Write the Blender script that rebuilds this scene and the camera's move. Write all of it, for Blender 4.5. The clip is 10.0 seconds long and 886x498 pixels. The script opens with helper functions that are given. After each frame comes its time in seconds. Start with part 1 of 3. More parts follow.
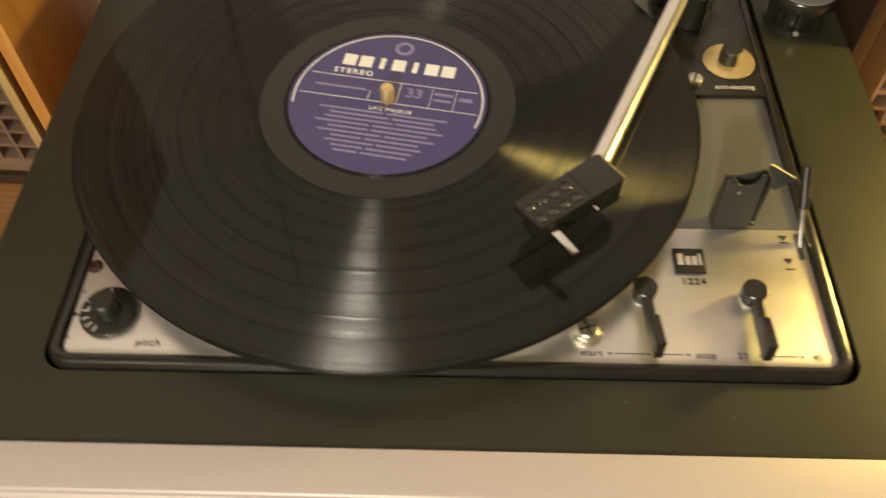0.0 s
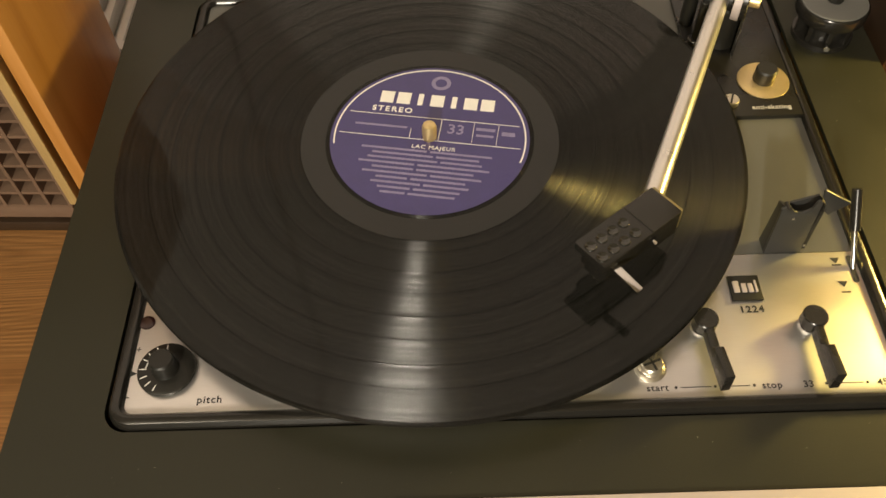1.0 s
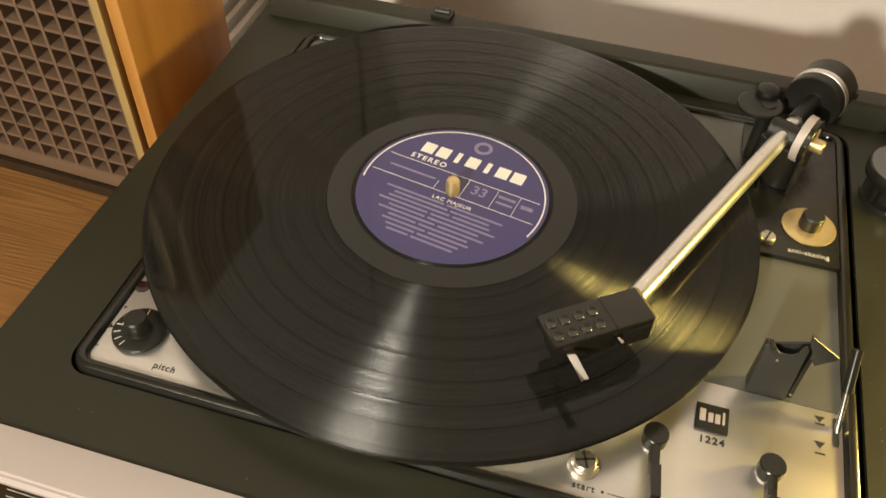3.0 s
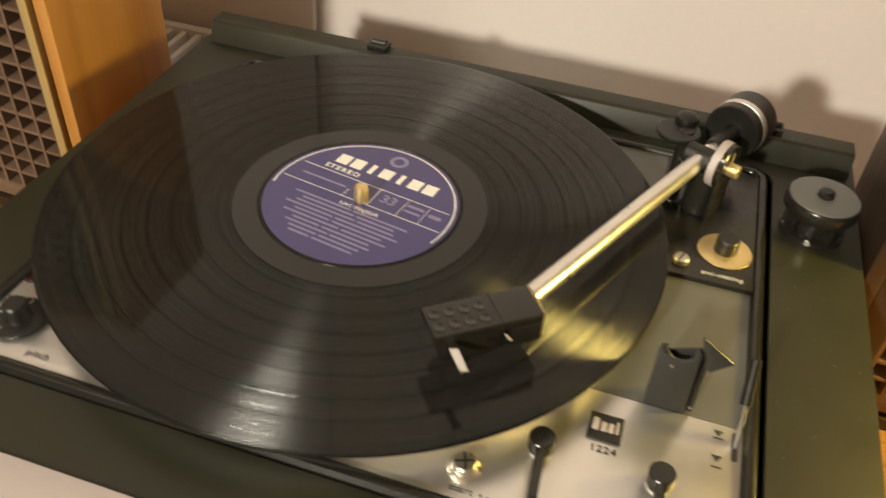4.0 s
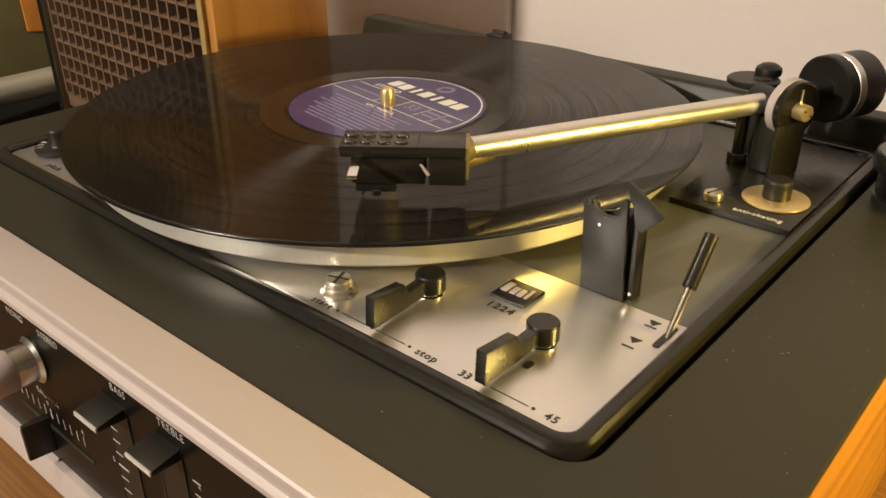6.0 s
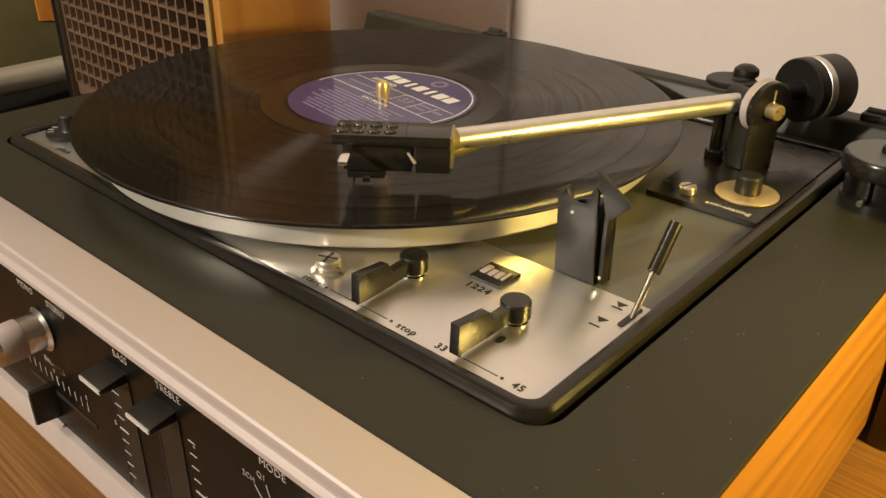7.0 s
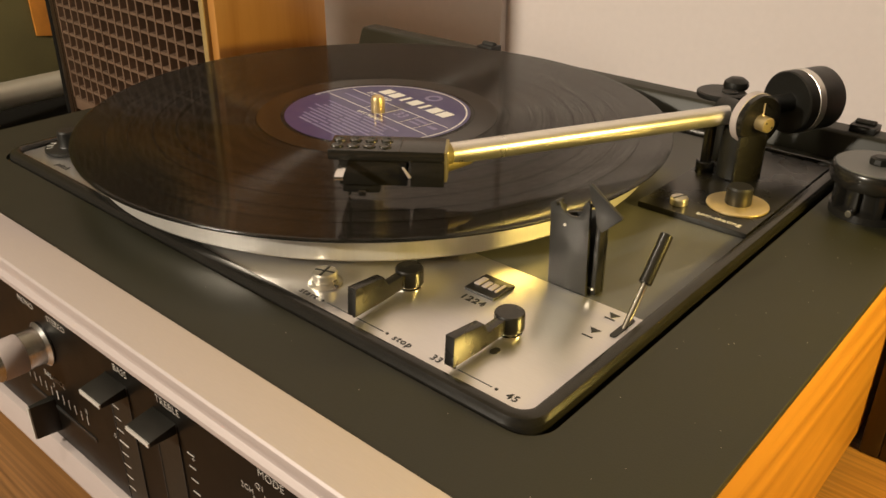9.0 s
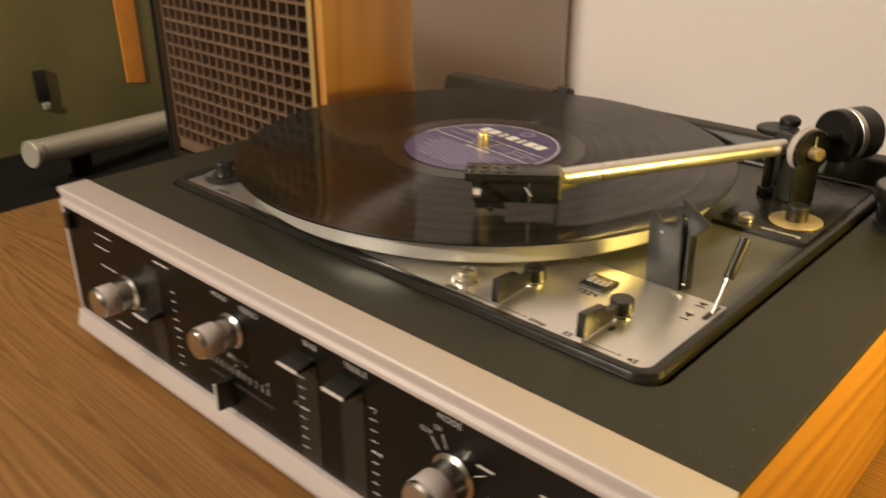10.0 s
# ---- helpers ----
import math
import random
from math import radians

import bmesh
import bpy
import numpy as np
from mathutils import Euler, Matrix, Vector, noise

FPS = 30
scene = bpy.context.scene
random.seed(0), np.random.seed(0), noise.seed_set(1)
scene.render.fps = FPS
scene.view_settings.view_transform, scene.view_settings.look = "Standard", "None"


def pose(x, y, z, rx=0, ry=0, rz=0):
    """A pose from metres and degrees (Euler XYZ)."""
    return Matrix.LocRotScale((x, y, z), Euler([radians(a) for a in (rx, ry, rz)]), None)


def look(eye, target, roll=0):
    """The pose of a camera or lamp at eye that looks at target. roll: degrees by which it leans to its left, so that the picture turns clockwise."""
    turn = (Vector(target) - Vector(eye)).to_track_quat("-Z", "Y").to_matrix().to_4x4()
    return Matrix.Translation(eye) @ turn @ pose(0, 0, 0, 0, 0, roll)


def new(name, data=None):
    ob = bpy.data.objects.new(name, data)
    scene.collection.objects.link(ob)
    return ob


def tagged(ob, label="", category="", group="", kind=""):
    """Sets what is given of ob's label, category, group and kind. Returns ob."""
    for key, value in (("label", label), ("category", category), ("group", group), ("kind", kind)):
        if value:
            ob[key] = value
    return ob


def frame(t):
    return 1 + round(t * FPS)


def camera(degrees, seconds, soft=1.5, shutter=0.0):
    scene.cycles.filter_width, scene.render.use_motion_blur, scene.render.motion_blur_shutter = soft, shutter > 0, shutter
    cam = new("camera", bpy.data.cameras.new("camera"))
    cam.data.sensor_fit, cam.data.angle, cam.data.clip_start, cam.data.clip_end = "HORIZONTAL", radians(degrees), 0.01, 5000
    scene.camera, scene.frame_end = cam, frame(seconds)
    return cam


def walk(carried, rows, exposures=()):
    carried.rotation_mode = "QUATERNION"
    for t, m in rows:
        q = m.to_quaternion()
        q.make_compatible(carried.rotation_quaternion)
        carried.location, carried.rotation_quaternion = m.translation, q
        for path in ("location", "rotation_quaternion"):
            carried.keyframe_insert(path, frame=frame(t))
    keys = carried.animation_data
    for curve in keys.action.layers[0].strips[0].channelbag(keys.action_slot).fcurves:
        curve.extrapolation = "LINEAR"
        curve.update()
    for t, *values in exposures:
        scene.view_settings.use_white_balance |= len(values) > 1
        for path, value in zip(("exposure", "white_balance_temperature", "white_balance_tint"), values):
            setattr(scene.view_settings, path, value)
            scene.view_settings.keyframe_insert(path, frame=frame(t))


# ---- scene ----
cam = camera(56.04, 10.0, shutter=0.5)
PATH = [
    (0, (0.0373, -0.2979, 0.3060), (0.0263, -0.0049, -0.0990), -0.79),
    (0.5, (0.0050, -0.2834, 0.3140), (-0.0054, 0.0052, -0.0942), -4.16),
    (1, (0.0061, -0.2814, 0.3152), (0.0045, 0.0110, -0.0904), -2.01),
    (1.5, (0.0099, -0.2886, 0.3163), (0.0088, 0.0093, -0.0853), -1.05),
    (2, (0.0248, -0.2874, 0.3185), (0.0177, 0.0226, -0.0737), 0.64),
    (2.2, (0.0373, -0.3016, 0.3111), (0.0126, 0.0131, -0.0766), 2.59),
    (3.3, (0.0787, -0.2939, 0.3036), (-0.0150, 0.0354, -0.0608), 1.86),
    (3.5, (0.0804, -0.2950, 0.2938), (-0.0067, 0.0375, -0.0693), 3.46),
    (4, (0.1243, -0.3041, 0.2719), (0.0273, 0.0617, -0.0549), 4.53),
    (4.5, (0.1762, -0.3237, 0.2228), (0.0497, 0.0515, -0.0825), 8.46),
    (5, (0.2488, -0.2913, 0.1668), (-0.0012, 0.0773, -0.0603), 3.20),
    (5.5, (0.2669, -0.2845, 0.1442), (-0.0108, 0.0623, -0.0851), -0.27),
    (5.7, (0.2709, -0.2847, 0.1454), (-0.0135, 0.0554, -0.0859), -0.51),
    (6.8, (0.2983, -0.2904, 0.1514), (0.0076, 0.0422, -0.0828), 0.40),
    (7, (0.2985, -0.2946, 0.1523), (0.0092, 0.0389, -0.0824), 0.90),
    (7.5, (0.3005, -0.2959, 0.1540), (0.0132, 0.0411, -0.0781), 1.16),
    (8, (0.3038, -0.2948, 0.1552), (0.0177, 0.0429, -0.0773), 1.05),
    (8.5, (0.3021, -0.2945, 0.1544), (0.0156, 0.0428, -0.0783), 0.84),
    (9, (0.3015, -0.2968, 0.1554), (0.0116, 0.0399, -0.0739), 0.58),
    (9.5, (0.3104, -0.3216, 0.1571), (0.0164, 0.0144, -0.0681), 0.37),
    (10, (0.3191, -0.3824, 0.1739), (0.0102, -0.0479, -0.0327), -0.15),
]
walk(cam, [(t, look(eye, target, roll)) for t, eye, target, roll in PATH],
     exposures=[(0.0, 0.14, 6600, 4), (1.5, 0.14, 6600, 6), (3.0, 0.26, 6450, 2), (4.5, 0.2, 6500, 5), (6.0, 0.0, 6650, 8), (7.0, -0.06, 6700, 8), (10.0, -0.07, 6750, 8)])

# ---- light and air ----
world = bpy.data.worlds.new("world")
scene.world = world
world.use_nodes = True
world.node_tree.nodes["Background"].inputs[0].default_value = (1.0, 0.85, 0.65, 1)
world.node_tree.nodes["Background"].inputs[1].default_value = 0.01


def lamp(name, place, watts, colour, radius):
    data = bpy.data.lights.new(name, "POINT")
    data.energy, data.color, data.shadow_soft_size = watts, colour, radius
    ob = new(name, data)
    ob.location = place
    return ob


lamp("room_lamp", (-0.30, -1.55, 0.74), 108, (1.0, 0.885, 0.745), 0.05)
lamp("table_lamp", (0.43, 0.034, 0.104), 6.0, (1.0, 0.72, 0.19), 0.03)
lamp("ceiling_lamp", (-0.8, -0.9, 1.50), 31, (1.0, 0.87, 0.72), 0.12)

# ---- materials ----


def nodes_of(name):
    m = bpy.data.materials.new(name)
    m.use_nodes = True
    nt = m.node_tree
    return m, nt, nt.nodes["Principled BSDF"]


def node(nt, kind, **values):
    n = nt.nodes.new(kind)
    for key, value in values.items():
        n.inputs[key].default_value = value
    return n


def spread(nt, stretch):
    """Object coordinates, stretched."""
    co = nt.nodes.new("ShaderNodeTexCoord")
    mp = node(nt, "ShaderNodeMapping", Scale=stretch)
    nt.links.new(co.outputs["Object"], mp.inputs["Vector"])
    return mp.outputs["Vector"]


def surf(name, colour, rough=0.5, metal=0.0, var=0.15, scale=40, stretch=(1, 1, 1), bump=0.0, fine=900, spec=0.5, coat=0.0, rvar=0.08, each=0.0):
    m, nt, p = nodes_of(name)
    v = spread(nt, stretch)
    big = node(nt, "ShaderNodeTexNoise", Scale=scale, Detail=3.0)
    small = node(nt, "ShaderNodeTexNoise", Scale=fine, Detail=2.0)
    nt.links.new(v, big.inputs["Vector"])
    nt.links.new(v, small.inputs["Vector"])
    mean = node(nt, "ShaderNodeMix")
    mean.inputs[0].default_value = 0.4
    nt.links.new(big.outputs[0], mean.inputs[2])
    nt.links.new(small.outputs[0], mean.inputs[3])
    ramp = nt.nodes.new("ShaderNodeValToRGB")
    ramp.color_ramp.elements[0].position, ramp.color_ramp.elements[1].position = 0.3, 0.7
    ramp.color_ramp.elements[0].color = (*[c * (1 - var) for c in colour], 1)
    ramp.color_ramp.elements[1].color = (*[min(1, c * (1 + var)) for c in colour], 1)
    nt.links.new(mean.outputs[0], ramp.inputs[0])
    out = ramp.outputs[0]
    if each:
        info = nt.nodes.new("ShaderNodeObjectInfo")
        span = node(nt, "ShaderNodeMapRange")
        span.inputs[3].default_value, span.inputs[4].default_value = 1 - each, 1 + each
        nt.links.new(info.outputs["Random"], span.inputs[0])
        hsv = nt.nodes.new("ShaderNodeHueSaturation")
        nt.links.new(span.outputs[0], hsv.inputs["Value"])
        nt.links.new(out, hsv.inputs["Color"])
        out = hsv.outputs[0]
    nt.links.new(out, p.inputs["Base Color"])
    rr = node(nt, "ShaderNodeMapRange")
    rr.inputs[3].default_value, rr.inputs[4].default_value = max(0.02, rough - rvar), rough + rvar
    nt.links.new(big.outputs[0], rr.inputs[0])
    nt.links.new(rr.outputs[0], p.inputs["Roughness"])
    p.inputs["Metallic"].default_value = metal
    p.inputs["Specular IOR Level"].default_value = spec
    p.inputs["Coat Weight"].default_value = coat
    if bump:
        b = node(nt, "ShaderNodeBump", Strength=bump, Distance=0.0006)
        nt.links.new(small.outputs[0], b.inputs["Height"])
        nt.links.new(b.outputs[0], p.inputs["Normal"])
    return m


def wood(name, dark, light, along, rough=0.45, rings=90.0, coat=0.0, lines=0.0):
    """Grain runs along the axis 'along' (0 x, 1 y, 2 z)."""
    m, nt, p = nodes_of(name)
    st = [1.0, 1.0, 1.0]
    st[along] = 0.07
    v = spread(nt, st)
    flow = node(nt, "ShaderNodeTexNoise", Scale=9.0, Detail=2.0)
    nt.links.new(v, flow.inputs["Vector"])
    mul = nt.nodes.new("ShaderNodeMath")
    mul.operation = "MULTIPLY"
    mul.inputs[1].default_value = rings
    nt.links.new(flow.outputs[0], mul.inputs[0])
    frac = nt.nodes.new("ShaderNodeMath")
    frac.operation = "PINGPONG"
    frac.inputs[1].default_value = 1.0
    nt.links.new(mul.outputs[0], frac.inputs[0])
    fib = node(nt, "ShaderNodeTexNoise", Scale=420.0, Detail=3.0)
    nt.links.new(v, fib.inputs["Vector"])
    blot = node(nt, "ShaderNodeTexNoise", Scale=14.0, Detail=2.0)
    nt.links.new(v, blot.inputs["Vector"])
    mix = node(nt, "ShaderNodeMix")
    mix.inputs[0].default_value = 0.45
    nt.links.new(frac.outputs[0], mix.inputs[2])
    nt.links.new(fib.outputs[0], mix.inputs[3])
    mix2 = node(nt, "ShaderNodeMix")
    mix2.inputs[0].default_value = 0.3
    nt.links.new(mix.outputs[0], mix2.inputs[2])
    nt.links.new(blot.outputs[0], mix2.inputs[3])
    ramp = nt.nodes.new("ShaderNodeValToRGB")
    ramp.color_ramp.elements[0].position, ramp.color_ramp.elements[1].position = 0.25, 0.62
    ramp.color_ramp.elements[0].color = (*dark, 1)
    ramp.color_ramp.elements[1].color = (*light, 1)
    nt.links.new(mix2.outputs[0], ramp.inputs[0])
    tone = ramp.outputs[0]
    if lines:
        st[along] = 0.012
        thin = node(nt, "ShaderNodeTexNoise", Scale=620.0, Detail=1.0)
        nt.links.new(spread(nt, st), thin.inputs["Vector"])
        cut = node(nt, "ShaderNodeMapRange")
        cut.inputs[1].default_value, cut.inputs[2].default_value = 0.42, 0.56
        cut.inputs[3].default_value, cut.inputs[4].default_value = 1 - lines, 1.0
        nt.links.new(thin.outputs[0], cut.inputs[0])
        dim = nt.nodes.new("ShaderNodeHueSaturation")
        nt.links.new(cut.outputs[0], dim.inputs["Value"])
        nt.links.new(tone, dim.inputs["Color"])
        tone = dim.outputs[0]
    nt.links.new(tone, p.inputs["Base Color"])
    p.inputs["Roughness"].default_value = rough
    p.inputs["Coat Weight"].default_value = coat
    p.inputs["Coat Roughness"].default_value = 0.25
    b = node(nt, "ShaderNodeBump", Strength=0.25, Distance=0.0005)
    nt.links.new(mix.outputs[0], b.inputs["Height"])
    nt.links.new(b.outputs[0], p.inputs["Normal"])
    return m


def vinyl(name):
    """Pressed black vinyl: fine grooves stretch the gloss across them, in rings of uneven gloss."""
    m, nt, p = nodes_of(name)
    co = nt.nodes.new("ShaderNodeTexCoord")
    sep = nt.nodes.new("ShaderNodeSeparateXYZ")
    nt.links.new(co.outputs["Object"], sep.inputs[0])
    flat = nt.nodes.new("ShaderNodeCombineXYZ")
    nt.links.new(sep.outputs[0], flat.inputs[0])
    nt.links.new(sep.outputs[1], flat.inputs[1])
    far = nt.nodes.new("ShaderNodeVectorMath")
    far.operation = "LENGTH"
    nt.links.new(flat.outputs[0], far.inputs[0])
    rings = nt.nodes.new("ShaderNodeTexNoise")
    rings.noise_dimensions = "1D"
    rings.inputs["Scale"].default_value, rings.inputs["Detail"].default_value = 420.0, 4.0
    nt.links.new(far.outputs["Value"], rings.inputs["W"])
    span = node(nt, "ShaderNodeMapRange")
    span.inputs[1].default_value, span.inputs[2].default_value = 0.3, 0.7
    span.inputs[3].default_value, span.inputs[4].default_value = 0.14, 0.24
    nt.links.new(rings.outputs[0], span.inputs[0])
    nt.links.new(span.outputs[0], p.inputs["Roughness"])
    # groove walls lean some 45 degrees to either side, along the radius
    def calc(kind, *values):
        n = nt.nodes.new("ShaderNodeMath")
        n.operation = kind
        for k, v in enumerate(values):
            if hasattr(v, "is_linked"):
                nt.links.new(v, n.inputs[k])
            else:
                n.inputs[k].default_value = v
        return n.outputs[0]
    wave = calc("PINGPONG", calc("MULTIPLY", far.outputs["Value"], 231700.0), 1.0)
    swing = calc("MULTIPLY_ADD", wave, 2.0, -1.0)
    lean = calc("MULTIPLY_ADD", calc("SIGN", swing), 0.88, calc("MULTIPLY", swing, 0.34))
    out = nt.nodes.new("ShaderNodeVectorMath")
    out.operation = "NORMALIZE"
    nt.links.new(flat.outputs[0], out.inputs[0])
    tilt = nt.nodes.new("ShaderNodeVectorMath")
    tilt.operation = "SCALE"
    nt.links.new(out.outputs[0], tilt.inputs[0])
    nt.links.new(lean, tilt.inputs["Scale"])
    add = nt.nodes.new("ShaderNodeVectorMath")
    add.operation = "ADD"
    nt.links.new(co.outputs["Normal"], add.inputs[0])
    nt.links.new(tilt.outputs[0], add.inputs[1])
    # the cut wavers along the groove, more so towards the rim
    around = nt.nodes.new("ShaderNodeVectorMath")
    around.operation = "CROSS_PRODUCT"
    nt.links.new(out.outputs[0], around.inputs[0])
    around.inputs[1].default_value = (0, 0, 1)
    waver = node(nt, "ShaderNodeTexNoise", Scale=5200.0, Detail=1.0)
    nt.links.new(co.outputs["Object"], waver.inputs["Vector"])
    reach = node(nt, "ShaderNodeMapRange")
    reach.inputs[1].default_value, reach.inputs[2].default_value = 0.06, 0.15
    reach.inputs[3].default_value, reach.inputs[4].default_value = 0.2, 0.7
    nt.links.new(far.outputs["Value"], reach.inputs[0])
    sway = nt.nodes.new("ShaderNodeVectorMath")
    sway.operation = "SCALE"
    nt.links.new(around.outputs[0], sway.inputs[0])
    nt.links.new(calc("MULTIPLY", calc("SUBTRACT", waver.outputs[0], 0.5), reach.outputs[0]), sway.inputs["Scale"])
    both = nt.nodes.new("ShaderNodeVectorMath")
    both.operation = "ADD"
    nt.links.new(add.outputs[0], both.inputs[0])
    nt.links.new(sway.outputs[0], both.inputs[1])
    unit = nt.nodes.new("ShaderNodeVectorMath")
    unit.operation = "NORMALIZE"
    nt.links.new(both.outputs[0], unit.inputs[0])
    nt.links.new(unit.outputs[0], p.inputs["Normal"])
    p.inputs["Base Color"].default_value = (0.0055, 0.0058, 0.0045, 1)
    sheen = node(nt, "ShaderNodeMapRange")
    sheen.inputs[1].default_value, sheen.inputs[2].default_value = 0.35, 0.65
    sheen.inputs[3].default_value, sheen.inputs[4].default_value = 0.18, 0.09
    nt.links.new(rings.outputs[0], sheen.inputs[0])
    loud = node(nt, "ShaderNodeMapRange")
    loud.inputs[1].default_value, loud.inputs[2].default_value = 0.09, 0.14
    loud.inputs[3].default_value, loud.inputs[4].default_value = 0.8, 1.6
    nt.links.new(far.outputs["Value"], loud.inputs[0])
    nt.links.new(calc("MULTIPLY", sheen.outputs[0], loud.outputs[0]), p.inputs["Specular IOR Level"])
    cloud = node(nt, "ShaderNodeTexNoise", Scale=34.0, Detail=5.0)
    nt.links.new(co.outputs["Object"], cloud.inputs["Vector"])
    haze = node(nt, "ShaderNodeMapRange")
    haze.inputs[1].default_value, haze.inputs[2].default_value = 0.35, 0.7
    haze.inputs[3].default_value, haze.inputs[4].default_value = 0.04, 0.10
    nt.links.new(cloud.outputs[0], haze.inputs[0])
    nt.links.new(haze.outputs[0], p.inputs["Coat Roughness"])
    p.inputs["Coat Weight"].default_value = 0.35
    return m


M = {
    "black": surf("satin_black_paint", (0.0185, 0.0180, 0.0092), 0.46, spec=0.46, var=0.12, scale=25, bump=0.08, fine=1500),
    "gloss": surf("gloss_black_plastic", (0.014, 0.013, 0.011), 0.22, var=0.1, scale=60),
    "matt": surf("matt_black_plastic", (0.010, 0.0095, 0.0075), 0.42, var=0.15, scale=80, bump=0.1),
    "panel": surf("black_panel_lacquer", (0.0045, 0.004, 0.0032), 0.36, var=0.1, scale=60, spec=0.18),
    "satin": surf("satin_black_plastic", (0.014, 0.013, 0.011), 0.28, var=0.1, scale=60),
    "sheet": surf("dark_grey_sheet_metal", (0.040, 0.040, 0.038), 0.36, 0.3, var=0.08, scale=60, bump=0.05, fine=1800),
    "grey": surf("grey_plastic", (0.13, 0.13, 0.12), 0.35, var=0.06, scale=60),
    "plate": surf("brushed_aluminium", (0.80, 0.78, 0.76), 0.31, 0.9, var=0.05, scale=30, stretch=(0.06, 1, 1), fine=2500, bump=0.04),
    "deck": surf("grey_deck_lacquer", (0.13, 0.13, 0.115), 0.38, 0.35, var=0.06, scale=30, bump=0.05, fine=2200),
    "alu": surf("champagne_anodised_aluminium", (0.49, 0.43, 0.42), 0.5, 0.2, var=0.04, scale=20, stretch=(0.1, 1, 1), fine=1800, bump=0.05),
    "rim": surf("turned_aluminium", (0.80, 0.77, 0.72), 0.34, 0.6, var=0.04, scale=60, stretch=(1, 1, 0.1)),
    "chrome": surf("polished_steel", (0.75, 0.74, 0.72), 0.14, 1.0, var=0.04, scale=80),
    "tube": surf("satin_steel_tube", (0.80, 0.77, 0.72), 0.30, 0.9, var=0.04, scale=80),
    "gold": surf("brass_lacquer", (0.76, 0.59, 0.30), 0.36, 0.8, var=0.06, scale=90),
    "olive_brass": surf("dull_brass", (0.30, 0.25, 0.12), 0.42, 0.6, var=0.1, scale=120),
    "silver": surf("turned_silver_metal", (0.62, 0.61, 0.60), 0.24, 1.0, var=0.04, scale=60),
    "dimple": surf("polished_dark_plastic", (0.02, 0.019, 0.015), 0.16, var=0.1, scale=200, spec=0.8),
    "cream": surf("off_white_panel_print", (0.50, 0.48, 0.45), 0.6, var=0.1, scale=300),
    "white": surf("white_print", (0.78, 0.77, 0.74), 0.5, var=0.05, scale=200),
    "ink": surf("black_print", (0.02, 0.02, 0.02), 0.5, var=0.1, scale=200),
    "label": surf("violet_label_paper", (0.036, 0.028, 0.135), 0.36, var=0.1, scale=120, bump=0.05, coat=0.5),
    "lilac": surf("lilac_print", (0.21, 0.19, 0.33), 0.5, var=0.15, scale=200),
    "vinyl": vinyl("pressed_vinyl"),
    "dead": surf("smooth_vinyl", (0.0065, 0.0068, 0.0055), 0.16, var=0.1, scale=60, rvar=0.03),
    "gap": surf("track_gap_vinyl", (0.0058, 0.006, 0.0048), 0.2, var=0.1, scale=60, spec=0.22, rvar=0.03),
    "screw": surf("nickel_plated_steel", (0.62, 0.58, 0.50), 0.30, 0.9, var=0.08, scale=120),
    "mat": surf("ribbed_rubber_mat", (0.02, 0.02, 0.02), 0.7, var=0.1, scale=200, bump=0.3),
    "pine": wood("oiled_pine_x", (0.205, 0.094, 0.029), (0.305, 0.150, 0.050), 0, 0.42, 150.0, lines=0.24),
    "cheek": wood("oiled_pine_y", (0.30, 0.125, 0.018), (0.46, 0.21, 0.036), 1, 0.42, 40.0),
    "cabinet": wood("teak_veneer", (0.38, 0.165, 0.034), (0.49, 0.236, 0.065), 2, 0.38, 30.0, coat=0.2),
    "grille": surf("brown_moulded_plastic", (0.140, 0.088, 0.058), 0.5, var=0.1, scale=90, each=0.12),
    # brown wood, its colour lowered for the shade on the unlit cabinet side
    "brown": surf("brown_wood_shade_darkened", (0.030, 0.017, 0.009), 0.4, var=0.2, scale=60, stretch=(1, 1, 0.1)),
    "cloth": surf("black_speaker_cloth", (0.013, 0.008, 0.006), 0.9, var=0.3, scale=900, bump=0.4),
    "trim": surf("gilt_trim", (0.62, 0.46, 0.20), 0.35, 0.5, var=0.06, scale=60),
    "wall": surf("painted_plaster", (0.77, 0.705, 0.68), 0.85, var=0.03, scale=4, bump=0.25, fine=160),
    # unseen walls and ceiling: dark colours chosen to hold down bounced light
    "far_wall": surf("unseen_wall_low_bounce", (0.13, 0.11, 0.08), 0.85, var=0.04, scale=4, bump=0.25, fine=160),
    "ceiling": surf("unseen_ceiling_low_bounce", (0.22, 0.19, 0.14), 0.9, var=0.03, scale=4, bump=0.2, fine=200),
    "floor": wood("floor_boards", (0.17, 0.085, 0.035), (0.30, 0.16, 0.07), 0, 0.4, 20.0),
    "olive": surf("olive_canvas", (0.160, 0.140, 0.054), 0.85, var=0.2, scale=12, bump=0.5, fine=700),
    # near-black for blocks added to fill dark areas
    "dark_filler": surf("matt_black_filler", (0.006, 0.0055, 0.0045), 0.9, spec=0.15, var=0.2, scale=40, bump=0.4, fine=900),
    "orange": surf("orange_webbing", (0.62, 0.24, 0.03), 0.7, var=0.15, scale=60, bump=0.5, fine=900),
    "steel": surf("pale_lacquered_tube", (0.42, 0.40, 0.33), 0.35, 0.3, var=0.08, scale=40),
    "enamel": surf("white_enamel", (0.74, 0.73, 0.71), 0.3, var=0.04, scale=30),
    "ruby": surf("dark_red_lens", (0.02, 0.007, 0.006), 0.15, var=0.1, scale=100),
    "dust": surf("dust", (0.32, 0.30, 0.26), 0.9, var=0.2, scale=300),
}

# ---- mesh helpers ----


